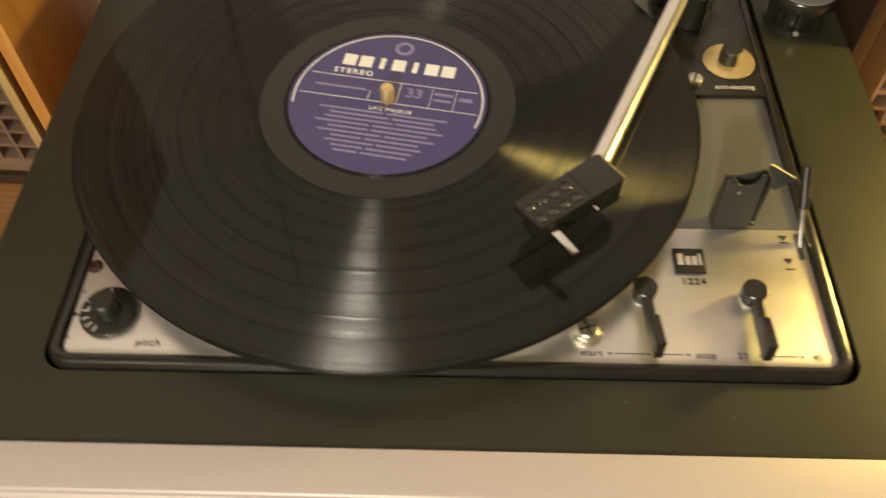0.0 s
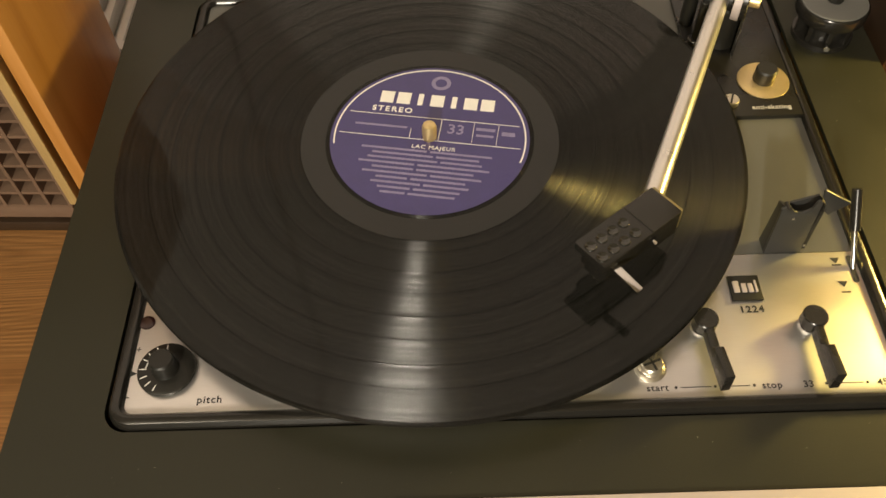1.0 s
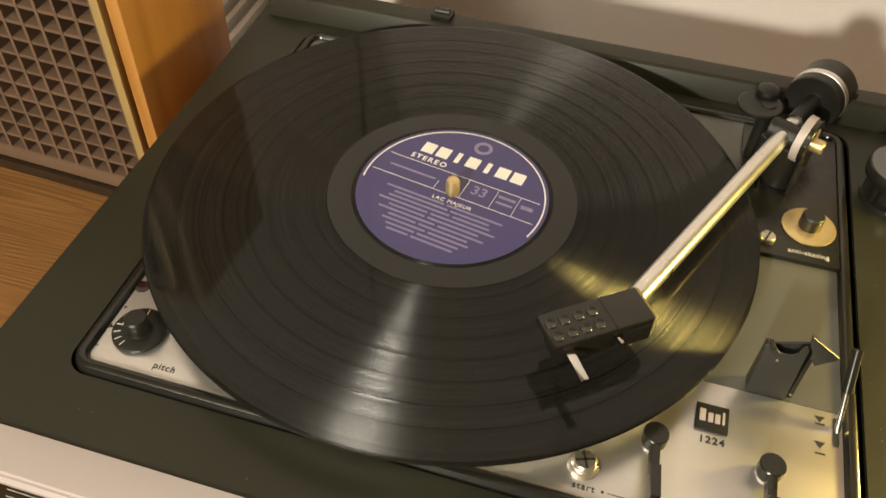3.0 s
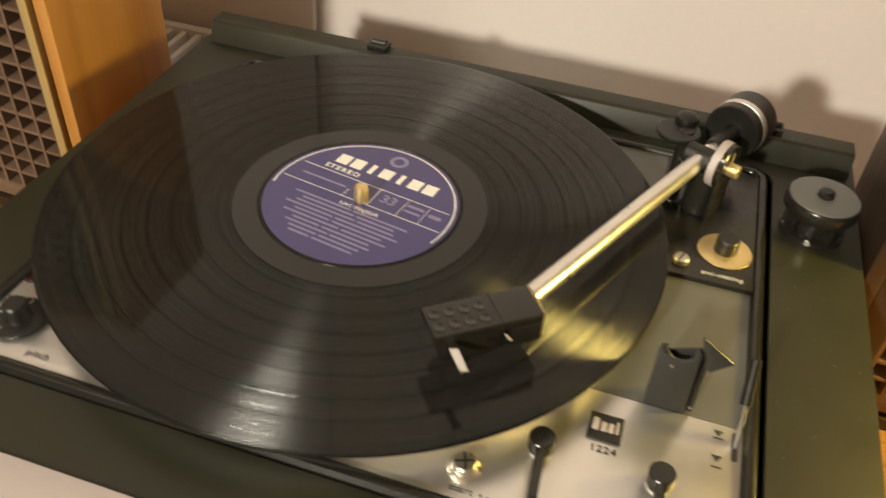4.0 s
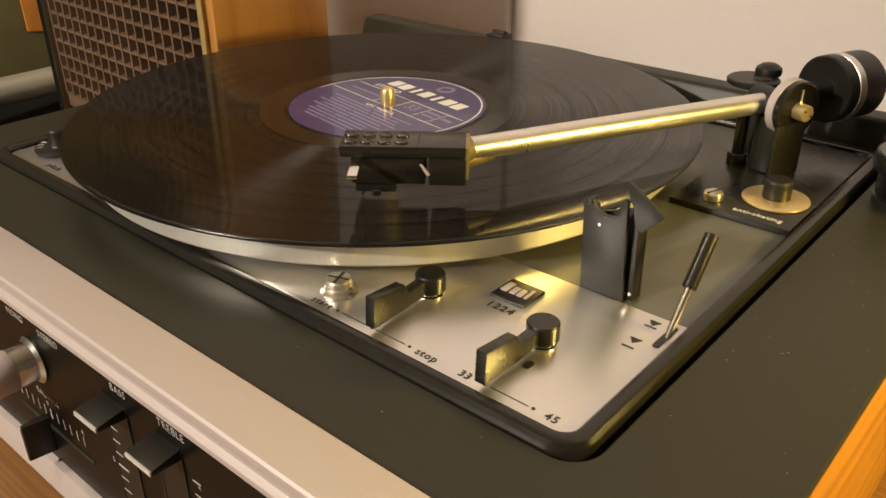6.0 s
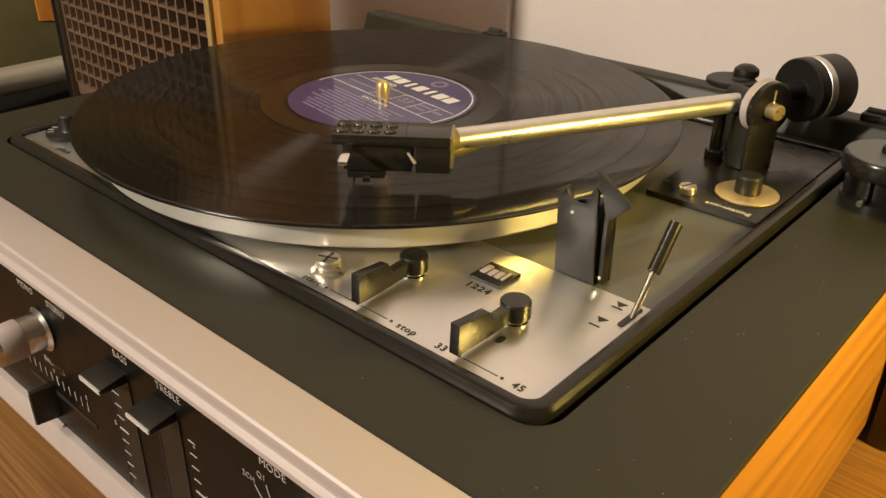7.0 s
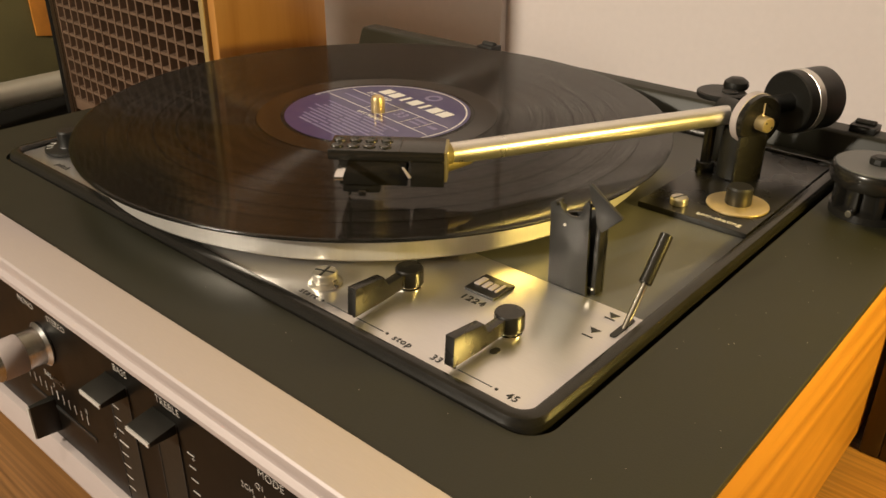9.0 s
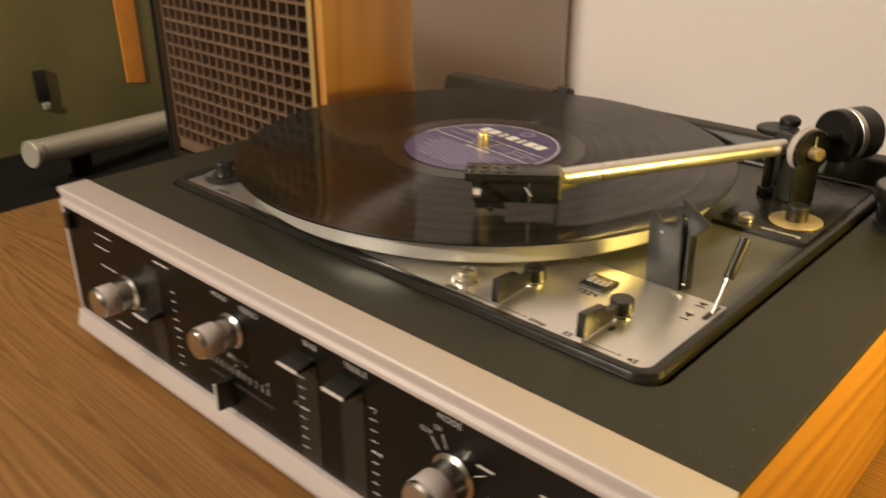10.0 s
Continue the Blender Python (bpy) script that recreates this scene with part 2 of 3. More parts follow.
def grid(loops, closed=True, cap=True):
    """Joins loops of points of equal length by faces."""
    bm = bmesh.new()
    rows = [[bm.verts.new(p) for p in loop] for loop in loops]
    n = len(rows[0])
    for a, b in zip(rows, rows[1:]):
        for i in range(n if closed else n - 1):
            j = (i + 1) % n
            bm.faces.new((a[i], a[j], b[j], b[i]))
    if cap:
        bm.faces.new(rows[0][::-1])
        bm.faces.new(rows[-1])
    bmesh.ops.recalc_face_normals(bm, faces=bm.faces)
    return bm


def soften(bm, width, seg=2):
    if width:
        edges = [e for e in bm.edges if len(e.link_faces) == 2 and e.calc_face_angle(0) > 0.5]
        bmesh.ops.bevel(bm, geom=edges, offset=width, segments=seg, profile=0.6, affect="EDGES", clamp_overlap=True)
    return bm


def block(x0, x1, y0, y1, z0, z1, b=0.0, seg=2):
    ring = [(x0, y0), (x1, y0), (x1, y1), (x0, y1)]
    return soften(grid([[(x, y, z0) for x, y in ring], [(x, y, z1) for x, y in ring]]), b, seg)


def prism(ring, axis, a, c, b=0.0):
    """A polygon of two coordinates, drawn out along an axis from a to c."""
    def put(p, h):
        q = list(p)
        q.insert(axis, h)
        return tuple(q)
    return soften(grid([[put(p, a) for p in ring], [put(p, c) for p in ring]]), b)


def rounded(x0, x1, y0, y1, r, n=8):
    out = []
    for cx, cy, start in ((x1 - r, y0 + r, -90), (x1 - r, y1 - r, 0), (x0 + r, y1 - r, 90), (x0 + r, y0 + r, 180)):
        for k in range(n + 1):
            a = radians(start + 90 * k / n)
            out.append((cx + r * math.cos(a), cy + r * math.sin(a)))
    return out


def turned(profile, at=(0, 0, 0), axis=(0, 0, 1), seg=40, closed=False):
    """A body of revolution from (radius, height) pairs."""
    turn = Vector(axis).to_track_quat("Z", "Y").to_matrix()
    at = Vector(at)
    loops = []
    for r, h in profile:
        r = max(r, 1e-5)
        loops.append([tuple(at + turn @ Vector((r * math.cos(2 * math.pi * k / seg), r * math.sin(2 * math.pi * k / seg), h))) for k in range(seg)])
    if closed:
        loops.append(loops[0])
    return grid(loops, cap=not closed)


def rod(a, c, r, r2=None, seg=24, b=None):
    a, c = Vector(a), Vector(c)
    h = (c - a).length
    r2 = r if r2 is None else r2
    b = min(r, r2, h) * 0.12 if b is None else b
    return turned([(r - b, 0), (r, b), (r2, h - b), (r2 - b, h)], a, c - a, seg)


def merge(*bms):
    out = bmesh.new()
    for bm in bms:
        me = bpy.data.meshes.new("tmp")
        bm.to_mesh(me)
        bm.free()
        out.from_mesh(me)
        bpy.data.meshes.remove(me)
    return out


def moved(bm, m):
    bmesh.ops.transform(bm, matrix=m, verts=bm.verts)
    return bm


def thing(name, label, category, at=(0, 0, 0), rz=0, group="", kind=""):
    ob = new(name)
    ob.empty_display_size = 0.02
    ob.matrix_basis = pose(*at, 0, 0, rz)
    return tagged(ob, label, category, group, kind)


def part(name, bm, material, parent=None, label="", smooth=35, local=False):
    """One mesh object; its points are in world places, or, if local, in its parent's."""
    me = bpy.data.meshes.new(name)
    bm.to_mesh(me)
    bm.free()
    me.materials.append(M[material])
    if smooth:
        me.polygons.foreach_set("use_smooth", [True] * len(me.polygons))
        me.set_sharp_from_angle(angle=radians(smooth))
    ob = new(name, me)
    if parent is not None:
        ob.parent = parent
        if not local and parent.type == "EMPTY":
            ob.matrix_parent_inverse = parent.matrix_basis.inverted()
    return tagged(ob, label)


def again(ob, m):
    """The same piece at another place, sharing its mesh."""
    o = ob.copy()
    scene.collection.objects.link(o)
    o.matrix_basis = m
    return o


def words(text, size, m, depth=0.00012, bold=0.0, spacing=1.0):
    curve = bpy.data.curves.new("words", "FONT")
    curve.body, curve.size, curve.extrude, curve.offset = text, size, depth, bold
    curve.align_x, curve.align_y, curve.space_character = "CENTER", "CENTER", spacing
    curve.resolution_u = 3
    ob = new("words", curve)
    bpy.context.view_layer.update()
    me = bpy.data.meshes.new_from_object(ob.evaluated_get(bpy.context.evaluated_depsgraph_get()))
    bpy.data.objects.remove(ob)
    bpy.data.curves.remove(curve)
    bm = bmesh.new()
    bm.from_mesh(me)
    bpy.data.meshes.remove(me)
    return moved(bm, m)


# ---- the room ----
TABLE = -0.108
FLOOR = TABLE - 0.72


def setting(name, bm, material, label):
    ob = part(name, bm, material, None, label)
    return tagged(ob, label, name.split("_")[0], kind="structure")


setting("floor", block(-2.3, 2.3, -3.2, 0.5, FLOOR - 0.05, FLOOR), "floor", "brown boarded floor of a living room")
setting("ceiling", block(-2.3, 2.3, -3.2, 0.5, FLOOR + 2.5, FLOOR + 2.55), "ceiling", "unseen ceiling, darkened to cut fill light")
setting("wall_north", block(-2.3, 2.3, 0.375, 0.475, FLOOR, FLOOR + 2.5), "wall", "cream painted plaster wall behind the table")
# out of view; these three only close the room and limit the fill
setting("wall_south", block(-2.3, 2.3, -3.2, -3.1, FLOOR, FLOOR + 2.5), "far_wall", "unseen room wall, darkened to cut fill light")
setting("wall_east", block(2.2, 2.3, -3.1, 0.375, FLOOR, FLOOR + 2.5), "far_wall", "unseen room wall, darkened to cut fill light")
setting("wall_west", block(-2.3, -2.2, -3.1, 0.375, FLOOR, FLOOR + 2.5), "far_wall", "unseen room wall, darkened to cut fill light")
setting("wall_pillar", block(-0.62, -0.197, 0.366, 0.3752, FLOOR, FLOOR + 2.5, 0.002), "wall", "shallow painted projection of the wall")

# ---- table ----
table = thing("table", "oiled pine table with strong grain under the record player", "table", (0.1, -0.15, FLOOR))
part("tabletop", block(-0.455, 0.95, -0.62, 0.205, TABLE - 0.032, TABLE, 0.003), "pine", table)
for lx in (-0.40, 0.89):
    for ly in (-0.56, 0.15):
        part("leg", block(lx - 0.025, lx + 0.025, ly - 0.025, ly + 0.025, FLOOR, TABLE - 0.032, 0.003), "pine", table)

# ---- white slatted radiator behind the table ----
rad = thing("radiator", "white enamelled radiator with a slatted top behind the table", "radiator", (-0.28, 0.29, FLOOR))
part("casing", block(-0.62, 0.10, 0.225, 0.345, FLOOR + 0.1, TABLE - 0.02, 0.004), "enamel", rad)
part("top_frame", merge(block(-0.62, 0.10, 0.222, 0.232, TABLE - 0.02, TABLE, 0.001), block(-0.62, 0.10, 0.338, 0.348, TABLE - 0.02, TABLE, 0.001)), "enamel", rad)
slat = part("slat", block(-0.003, 0.003, 0.232, 0.338, TABLE - 0.016, TABLE - 0.003, 0.0008), "enamel", rad)
slat.matrix_basis = pose(-0.60, 0, 0)
for k in range(1, 46):
    again(slat, pose(-0.60 + 0.0155 * k, 0, 0))
part("foot", block(-0.60, 0.08, 0.25, 0.32, FLOOR, FLOOR + 0.1, 0.003), "enamel", rad)

# ---- olive camp chair with a tube rail ----
chair = thing("camp_chair", "olive canvas chair with orange webbing and pale tube rail", "chair", (-0.95, 0.15, FLOOR))
part("backrest", block(-1.02, -0.83, -0.30, 0.345, TABLE - 0.13, 0.42, 0.012, 3), "olive", chair)
# added block that keeps the area below the rail black
part("dark_filler", block(-0.83, -0.48, -0.30, 0.347, TABLE - 0.20, TABLE - 0.062, 0.01, 3), "dark_filler", chair, "added black block filling the dark area below the rail")
part("seat", block(-1.30, -0.80, -0.14, 0.34, TABLE - 0.30, TABLE - 0.16, 0.025, 3), "matt", chair, "black padded seat")
part("webbing", prism([(0.188, TABLE + 0.004), (0.216, TABLE + 0.000), (0.214, 0.42), (0.180, 0.42)], 0, -0.832, -0.827, 0.001), "orange", chair, "orange webbing strap")
rail = part("rail", rod((-0.672, -0.014, -0.128), (-0.76, 0.36, -0.150), 0.0155), "steel", chair, "pale metal tube")
part("end_cap", rod((-0.6695, -0.0247, -0.1274), (-0.672, -0.014, -0.128), 0.0165), "steel", rail)
for cx, cy in ((-0.86, -0.10), (-0.86, 0.30), (-1.26, -0.10), (-1.26, 0.30)):
    part("leg", rod((cx, cy, FLOOR), (cx, cy, TABLE - 0.16), 0.012), "matt", chair)
part("buckle", block(-0.830, -0.824, 0.058, 0.074, -0.108, -0.066, 0.002), "matt", chair, "dark strap buckle")
part("strap_end", block(-0.829, -0.822, 0.062, 0.072, -0.119, -0.109, 0.002), "steel", chair, "pale strap end")
part("bracket", block(-0.694, -0.676, 0.03, 0.05, -0.175, -0.143, 0.002), "dark_filler", chair)
part("bracket", block(-0.753, -0.735, 0.28, 0.30, -0.175, -0.158, 0.002), "dark_filler", chair)

# ---- loudspeakers ----


def loudspeaker(at, rz, width, tag, strip, cols=14):
    """Local places: front in the plane y = 0, base at z = 0, x across."""
    depth, tall, wall = 0.098, 0.345, 0.009
    h = width / 2
    sp = thing("loudspeaker", tag, "speaker", at, rz, "loudspeakers beside the record player")
    # cabinet shell, open at the front
    near = False
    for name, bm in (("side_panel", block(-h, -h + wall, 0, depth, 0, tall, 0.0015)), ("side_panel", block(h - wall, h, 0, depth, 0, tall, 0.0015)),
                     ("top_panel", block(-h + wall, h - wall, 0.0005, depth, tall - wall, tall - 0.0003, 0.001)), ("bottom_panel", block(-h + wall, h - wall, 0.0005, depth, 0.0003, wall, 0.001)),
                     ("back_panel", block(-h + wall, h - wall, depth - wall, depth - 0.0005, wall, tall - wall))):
        # the left-hand side carries its shade in a darker brown
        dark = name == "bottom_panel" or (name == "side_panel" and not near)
        part(name, bm, "brown" if dark else "cabinet", sp, "brown lacquered wood, darkened to stand for shade" if dark else "orange-brown wood veneer", local=True)
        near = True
    i, z0, z1 = h - wall, wall, tall - wall
    part("baffle", block(-i, i, 0.016, 0.020, z0, z1), "cloth", sp, "black cloth", local=True)
    gap = 0.004
    t0, t1 = i - gap - 0.006, i - gap
    for a, c in ((t0, t1),):
        part("trim_strip", block(a, c, -0.001, 0.016, z0 + 0.020, z1 - 0.004, 0.0008), "trim", sp, "gilt strip", local=True)
    g = t0 - 0.0015
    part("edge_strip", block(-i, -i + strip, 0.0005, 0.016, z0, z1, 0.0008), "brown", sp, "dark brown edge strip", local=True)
    rows = 24
    grille = part("grille", block(-i + strip, g, 0.0015, 0.016, z0 + 0.004, z0 + 0.016, 0.001), "grille", sp, "brown moulded lattice", local=True)
    part("head_bar", block(-i + strip, g, 0.0015, 0.016, z1 - 0.016, z1 - 0.004, 0.001), "grille", grille, local=True)
    zz0, zz1 = z0 + 0.016, z1 - 0.016
    bar = part("bar", prism([(-0.0011, 0.001), (0.0011, 0.001), (0.0019, 0.013), (-0.0019, 0.013)], 2, zz0, zz1), "grille", grille, smooth=0, local=True)
    lo = -i + strip + 0.001
    bar.matrix_basis = pose(lo, 0, 0)
    for k in range(1, cols + 1):
        again(bar, pose(lo + (g - lo) * k / cols, 0, 0))
    cross = part("cross_bar", prism([(0.0014, -0.0011), (0.0014, 0.0011), (0.0128, 0.0020), (0.0128, -0.0020)], 0, -i + strip, g), "grille", grille, smooth=0, local=True)
    cross.matrix_basis = pose(0, 0, zz0)
    for k in range(1, rows + 1):
        again(cross, pose(0, 0, zz0 + (zz1 - zz0) * k / rows))
    return sp


def corner_to_middle(x, y, rz, half):
    a = radians(rz)
    return (x + half * math.cos(a), y + half * math.sin(a), TABLE)


left = loudspeaker(corner_to_middle(-0.2045, 0.045, -2.5, -0.1397), -2.5, 0.2794, "wood-veneered loudspeaker with brown lattice grille and gilt strip", 0.004, 18)
# added board that makes the gap between cabinet and chair black
part("gap_filler", block(-0.1560, -0.1400, 0.003, 0.098, 0, 0.345, 0.002), "dark_filler", left, "added black board filling the gap beside the cabinet", local=True)
loudspeaker(corner_to_middle(0.2505, 0.064, -2, 0.1125), -2, 0.225, "wood-veneered loudspeaker with brown lattice grille, lit by a lamp", 0.015)

# ---- record player with built-in amplifier ----
X0, X1, YF, YB = -0.1761, 0.2486, -0.172, 0.168
DX0, DX1, DY0, DY1 = -0.1292, 0.1930, -0.1330, 0.1300
player = thing("record_player", "black record player and amplifier with aluminium front, wooden sides", "record player", (0.036, 0.0, TABLE))
TOP = -0.0012
# top board with the opening for the deck
outer = rounded(X0, X1, YF, YB, 0.001, 8)
hole = rounded(DX0 - 0.0082, DX1 + 0.0096, DY0 - 0.0076, DY1 + 0.0082, 0.0108, 8)
part("top_board", grid([[(*p, TOP - 0.0024) for p in outer], [(*p, TOP - 0.0006) for p in outer], [(x * 0.9985 + 0.00005, y * 0.9985, TOP) for x, y in outer],
                        [(*p, TOP) for p in hole], [(*p, TOP - 0.0024) for p in hole], [(*p, TOP - 0.0024) for p in outer]], cap=False), "black", player, "satin black top with dust specks")
for s, xa, xb in ((0, X0 + 0.0006, X0 + 0.014), (1, X1 - 0.014, X1 - 0.0006)):
    part("side_panel", block(xa, xb, YF + 0.001, YB - 0.001, -0.100, TOP - 0.0026, 0.001), "cheek", player, "orange-brown wooden side")
part("back_panel", block(X0 + 0.014, X1 - 0.014, YB - 0.012, YB - 0.002, -0.100, TOP - 0.0028), "matt", player)
part("bottom_board", block(X0 + 0.014, X1 - 0.014, YF + 0.002, YB - 0.012, -0.102, -0.097), "matt", player)
for fx in (X0 + 0.03, X1 - 0.03):
    for fy in (YF + 0.03, YB - 0.03):
        part("foot", rod((fx, fy, TABLE), (fx, fy, -0.1015), 0.009), "matt", player, "black rubber foot")
# hinge rail at the back
part("hinge_rail", prism([(0.1475, TOP), (0.1525, 0.0115), (0.1545, 0.0128), (0.1670, 0.0128), (0.1680, 0.0115), (0.1680, TOP - 0.002)], 0, X0 + 0.006, X1 - 0.004, 0.0008), "black", player, "black hinge rail")
for hx in (-0.053, 0.1965):
    part("hinge", merge(block(hx - 0.0065, hx + 0.0065, 0.156, 0.1675, 0.0125, 0.0165, 0.0008), rod((hx - 0.005, 0.162, 0.0165), (hx + 0.005, 0.162, 0.0165), 0.0022)), "matt", player)
# rounded bead round the deck
levels = ((0.0000, -0.0006), (0.0004, 0.0008), (0.0016, 0.0022), (0.0034, 0.0025), (0.0054, 0.0016), (0.0066, -0.0008), (0.0072, -0.0060))
part("deck_bead", grid([[(*p, z) for p in rounded(DX0 - o, DX1 + o, DY0 - o, DY1 + o, 0.0042 + o, 8)] for o, z in levels] +
                       [[(*p, -0.006) for p in rounded(DX0, DX1, DY0, DY1, 0.0042, 8)]] + [[(*p, -0.0006) for p in rounded(DX0, DX1, DY0, DY1, 0.0042, 8)]], cap=False), "gloss", player, "rounded black bead")
SPLIT = -0.0625
front_ring = [p for p in rounded(DX0, DX1, DY0, DY1, 0.0042, 8) if p[1] < 0]
front_ring = sorted([p for p in front_ring if p[0] > 0], key=lambda p: p[1])[::-1] + sorted([p for p in front_ring if p[0] <= 0], key=lambda p: p[1])
part("control_plate", soften(grid([[(*p, z) for p in [(DX1, SPLIT)] + front_ring + [(DX0, SPLIT)]] for z in (-0.003, 0.0)]), 0.0003), "plate", player, "brushed aluminium plate")
rear = [p for p in rounded(DX0, DX1, DY0, DY1, 0.0042, 8) if p[1] > 0]
part("deck_plate", grid([[(*p, z) for p in [(DX0, SPLIT + 0.0004), (DX1, SPLIT + 0.0004)] + rear] for z in (-0.003, -0.0004)]), "deck", player, "grey lacquered plate")
# platter, mat and spindle
part("platter", turned([(0.06, 0.002), (0.136, 0.003), (0.1405, 0.0046), (0.1413, 0.0056), (0.1415, 0.0145), (0.1405, 0.0152), (0.06, 0.0155)], seg=160), "rim", player, "turned aluminium platter")
part("platter_mat", turned([(0.02, 0.0152), (0.1395, 0.0152), (0.1397, 0.0168), (0.02, 0.0170)], seg=128), "mat", player, "black rubber mat")
part("spindle", turned([(0.0030, 0.012), (0.0036, 0.0205), (0.0036, 0.0252), (0.0030, 0.0268), (0.0016, 0.0276)], (0, 0, 0), seg=28), "gold", player, "brass spindle")

# pitch control
pitch = part("pitch_knob", turned([(0.0118, 0.0003), (0.0124, 0.0010), (0.0122, 0.0022), (0.0112, 0.0026), (0.0058, 0.0027), (0.0054, 0.0034), (0.0052, 0.0102), (0.0046, 0.0110), (0.001, 0.0111)], (-0.1137, -0.1137, 0), seg=48), "matt", player, "black pitch knob")
marks = []
for k, a in enumerate((95, 118, 140, 182, 205, 228, 250)):
    marks.append(moved(block(0.0082, 0.0112, -0.00020, 0.00020, 0.0026, 0.0028), pose(-0.1137, -0.1137, 0, 0, 0, a)))
marks.append(moved(block(0.0082, 0.0086, -0.0016, 0.0016, 0.0026, 0.0028), pose(-0.1137, -0.1137, 0, 0, 0, 168)))
marks.append(moved(block(0.0082, 0.0112, -0.0002, 0.0002, 0.0026, 0.0028), pose(-0.1137, -0.1137, 0, 0, 0, 157)))
for bm in marks:
    part("scale_mark", bm, "white", pitch, "white scale mark", smooth=0)
part("pitch_pointer", prism([(-0.1297, -0.1130), (-0.1297, -0.1162), (-0.1266, -0.1146)], 2, 0.0, 0.0002), "ink", player, smooth=0)
part("lens", turned([(0.0034, -0.0004), (0.0034, 0.0004), (0.0030, 0.0005), (0.001, 0.0005)], (-0.1266, -0.0896, 0), seg=28), "ruby", player, "dark red lens")

INK = 0.00012


def print_on_deck(text, x, y, size, bold=0.0, spacing=1.0):
    part("print", words(text, size, pose(x, y, INK), 0.00008, bold, spacing), "ink", player, "black printed lettering", smooth=0)


print_on_deck("pitch", -0.0939, -0.1278, 0.0046, 0.00004, 1.15)
print_on_deck("+", -0.1279, -0.1031, 0.0040)
print_on_deck("-", -0.1284, -0.1253, 0.0050)
print_on_deck("start", 0.0920, -0.1286, 0.0042, 0.00004, 1.15)
print_on_deck("stop", 0.1394, -0.1288, 0.0042, 0.00004, 1.15)
print_on_deck("33", 0.1545, -0.1288, 0.0042, 0.00004, 1.1)
print_on_deck("45", 0.1852, -0.1288, 0.0042, 0.00004, 1.1)
print_on_deck("1224", 0.1398, -0.0921, 0.0047, 0.00012, 1.2)
for dx in (0.0997, 0.1159, 0.1321, 0.1620, 0.1789):
    part("dot", turned([(0.0006, 0.0), (0.0006, 0.0002), (0.0001, 0.0002)], (dx, -0.1286, 0), seg=14), "ink", player, smooth=0)
for xa, xb in ((0.1017, 0.1143), (0.1175, 0.1302), (0.1636, 0.1772)):
    part("line", block(xa, xb, -0.12875, -0.12845, 0, 0.00018), "ink", player, smooth=0)
for ty in (-0.0668, -0.0796):
    part("cue_mark", merge(prism([(0.1815, ty + 0.0008), (0.1858, ty + 0.0008), (0.18365, ty - 0.0022)], 2, 0, 0.0002), block(0.1816, 0.1857, ty - (0.0034 if ty > -0.07 else 0.0052), ty - (0.0028 if ty > -0.07 else 0.0046), 0, 0.0002)), "ink", player, smooth=0)
badge = part("badge", block(0.1323, 0.1460, -0.0878, -0.0748, 0, 0.0012, 0.0002), "matt", player, "black badge with silver relief")
for bx, bw, bh in ((0.1350, 0.0026, 0.0060), (0.1384, 0.0022, 0.0046), (0.1413, 0.0022, 0.0046), (0.1438, 0.0011, 0.0062)):
    part("relief", block(bx - bw / 2, bx + bw / 2, -0.0840, -0.0840 + bh, 0.0012, 0.0019, 0.0003), "alu", badge, "raised silver bar")

# hold-down screw
SX, SY = 0.0905, -0.1192
screw = part("deck_screw", turned([(0.0066, 0), (0.0067, 0.0007), (0.0060, 0.0011), (0.0052, 0.0014), (0.0052, 0.0022), (0.0047, 0.0025), (0.0047, 0.0046), (0.0042, 0.0052), (0.001, 0.0053)], (SX, SY, 0), seg=36), "screw", player, "bright cross-slotted screw on a stepped washer")
for a in (20, 110):
    part("slot", moved(block(-0.0040, 0.0040, -0.0005, 0.0005, 0.0046, 0.00536), pose(SX, SY, 0, 0, 0, a)), "ink", screw, smooth=0)


def lever(x, y, lean):
    """A round pivot and a blade that steps up towards its end."""
    m = pose(x, y, 0, 0, 0, lean)
    lv = part("lever", moved(prism([(-0.0030, 0.0028), (-0.0030, 0.0082), (-0.0140, 0.0080), (-0.0162, 0.0121), (-0.0310, 0.0138), (-0.0316, 0.0030), (-0.0170, 0.0026)], 0, -0.0019, 0.0019, 0.0003), m), "satin", player, "black control lever")
    part("pivot_cap", moved(turned([(0.0050, 0.0022), (0.0053, 0.0026), (0.0053, 0.0082), (0.0049, 0.0087), (0.001, 0.0087)], seg=40), m), "satin", lv)
    part("shaft", moved(turned([(0.0046, 0.0), (0.0046, 0.0008), (0.0038, 0.0012), (0.0038, 0.0026)], seg=28), m), "chrome", lv, "bright metal collar")
    return lv


lever(0.1162, -0.1005, 4)
lever(0.1627, -0.1008, 0)
part("slot", prism(rounded(0.1646, 0.1672, -0.1145, -0.1105, 0.0012, 4), 2, 0.0, 0.0003), "ink", player, smooth=0)

# arm lift lever
cue = part("lift_lever", rod((0.1906, -0.0725, -0.001), (0.1903, -0.0590, 0.0135), 0.0012), "chrome", player, "bright steel lever")
part("sleeve", rod((0.1903, -0.0600, 0.0125), (0.1901, -0.0472, 0.0268), 0.0024), "gloss", cue, "glossy black sleeve")
part("slot", prism(rounded(0.1890, 0.1914, -0.0795, -0.0650, 0.0011, 4), 2, 0.0, 0.0003), "ink", player, smooth=0)

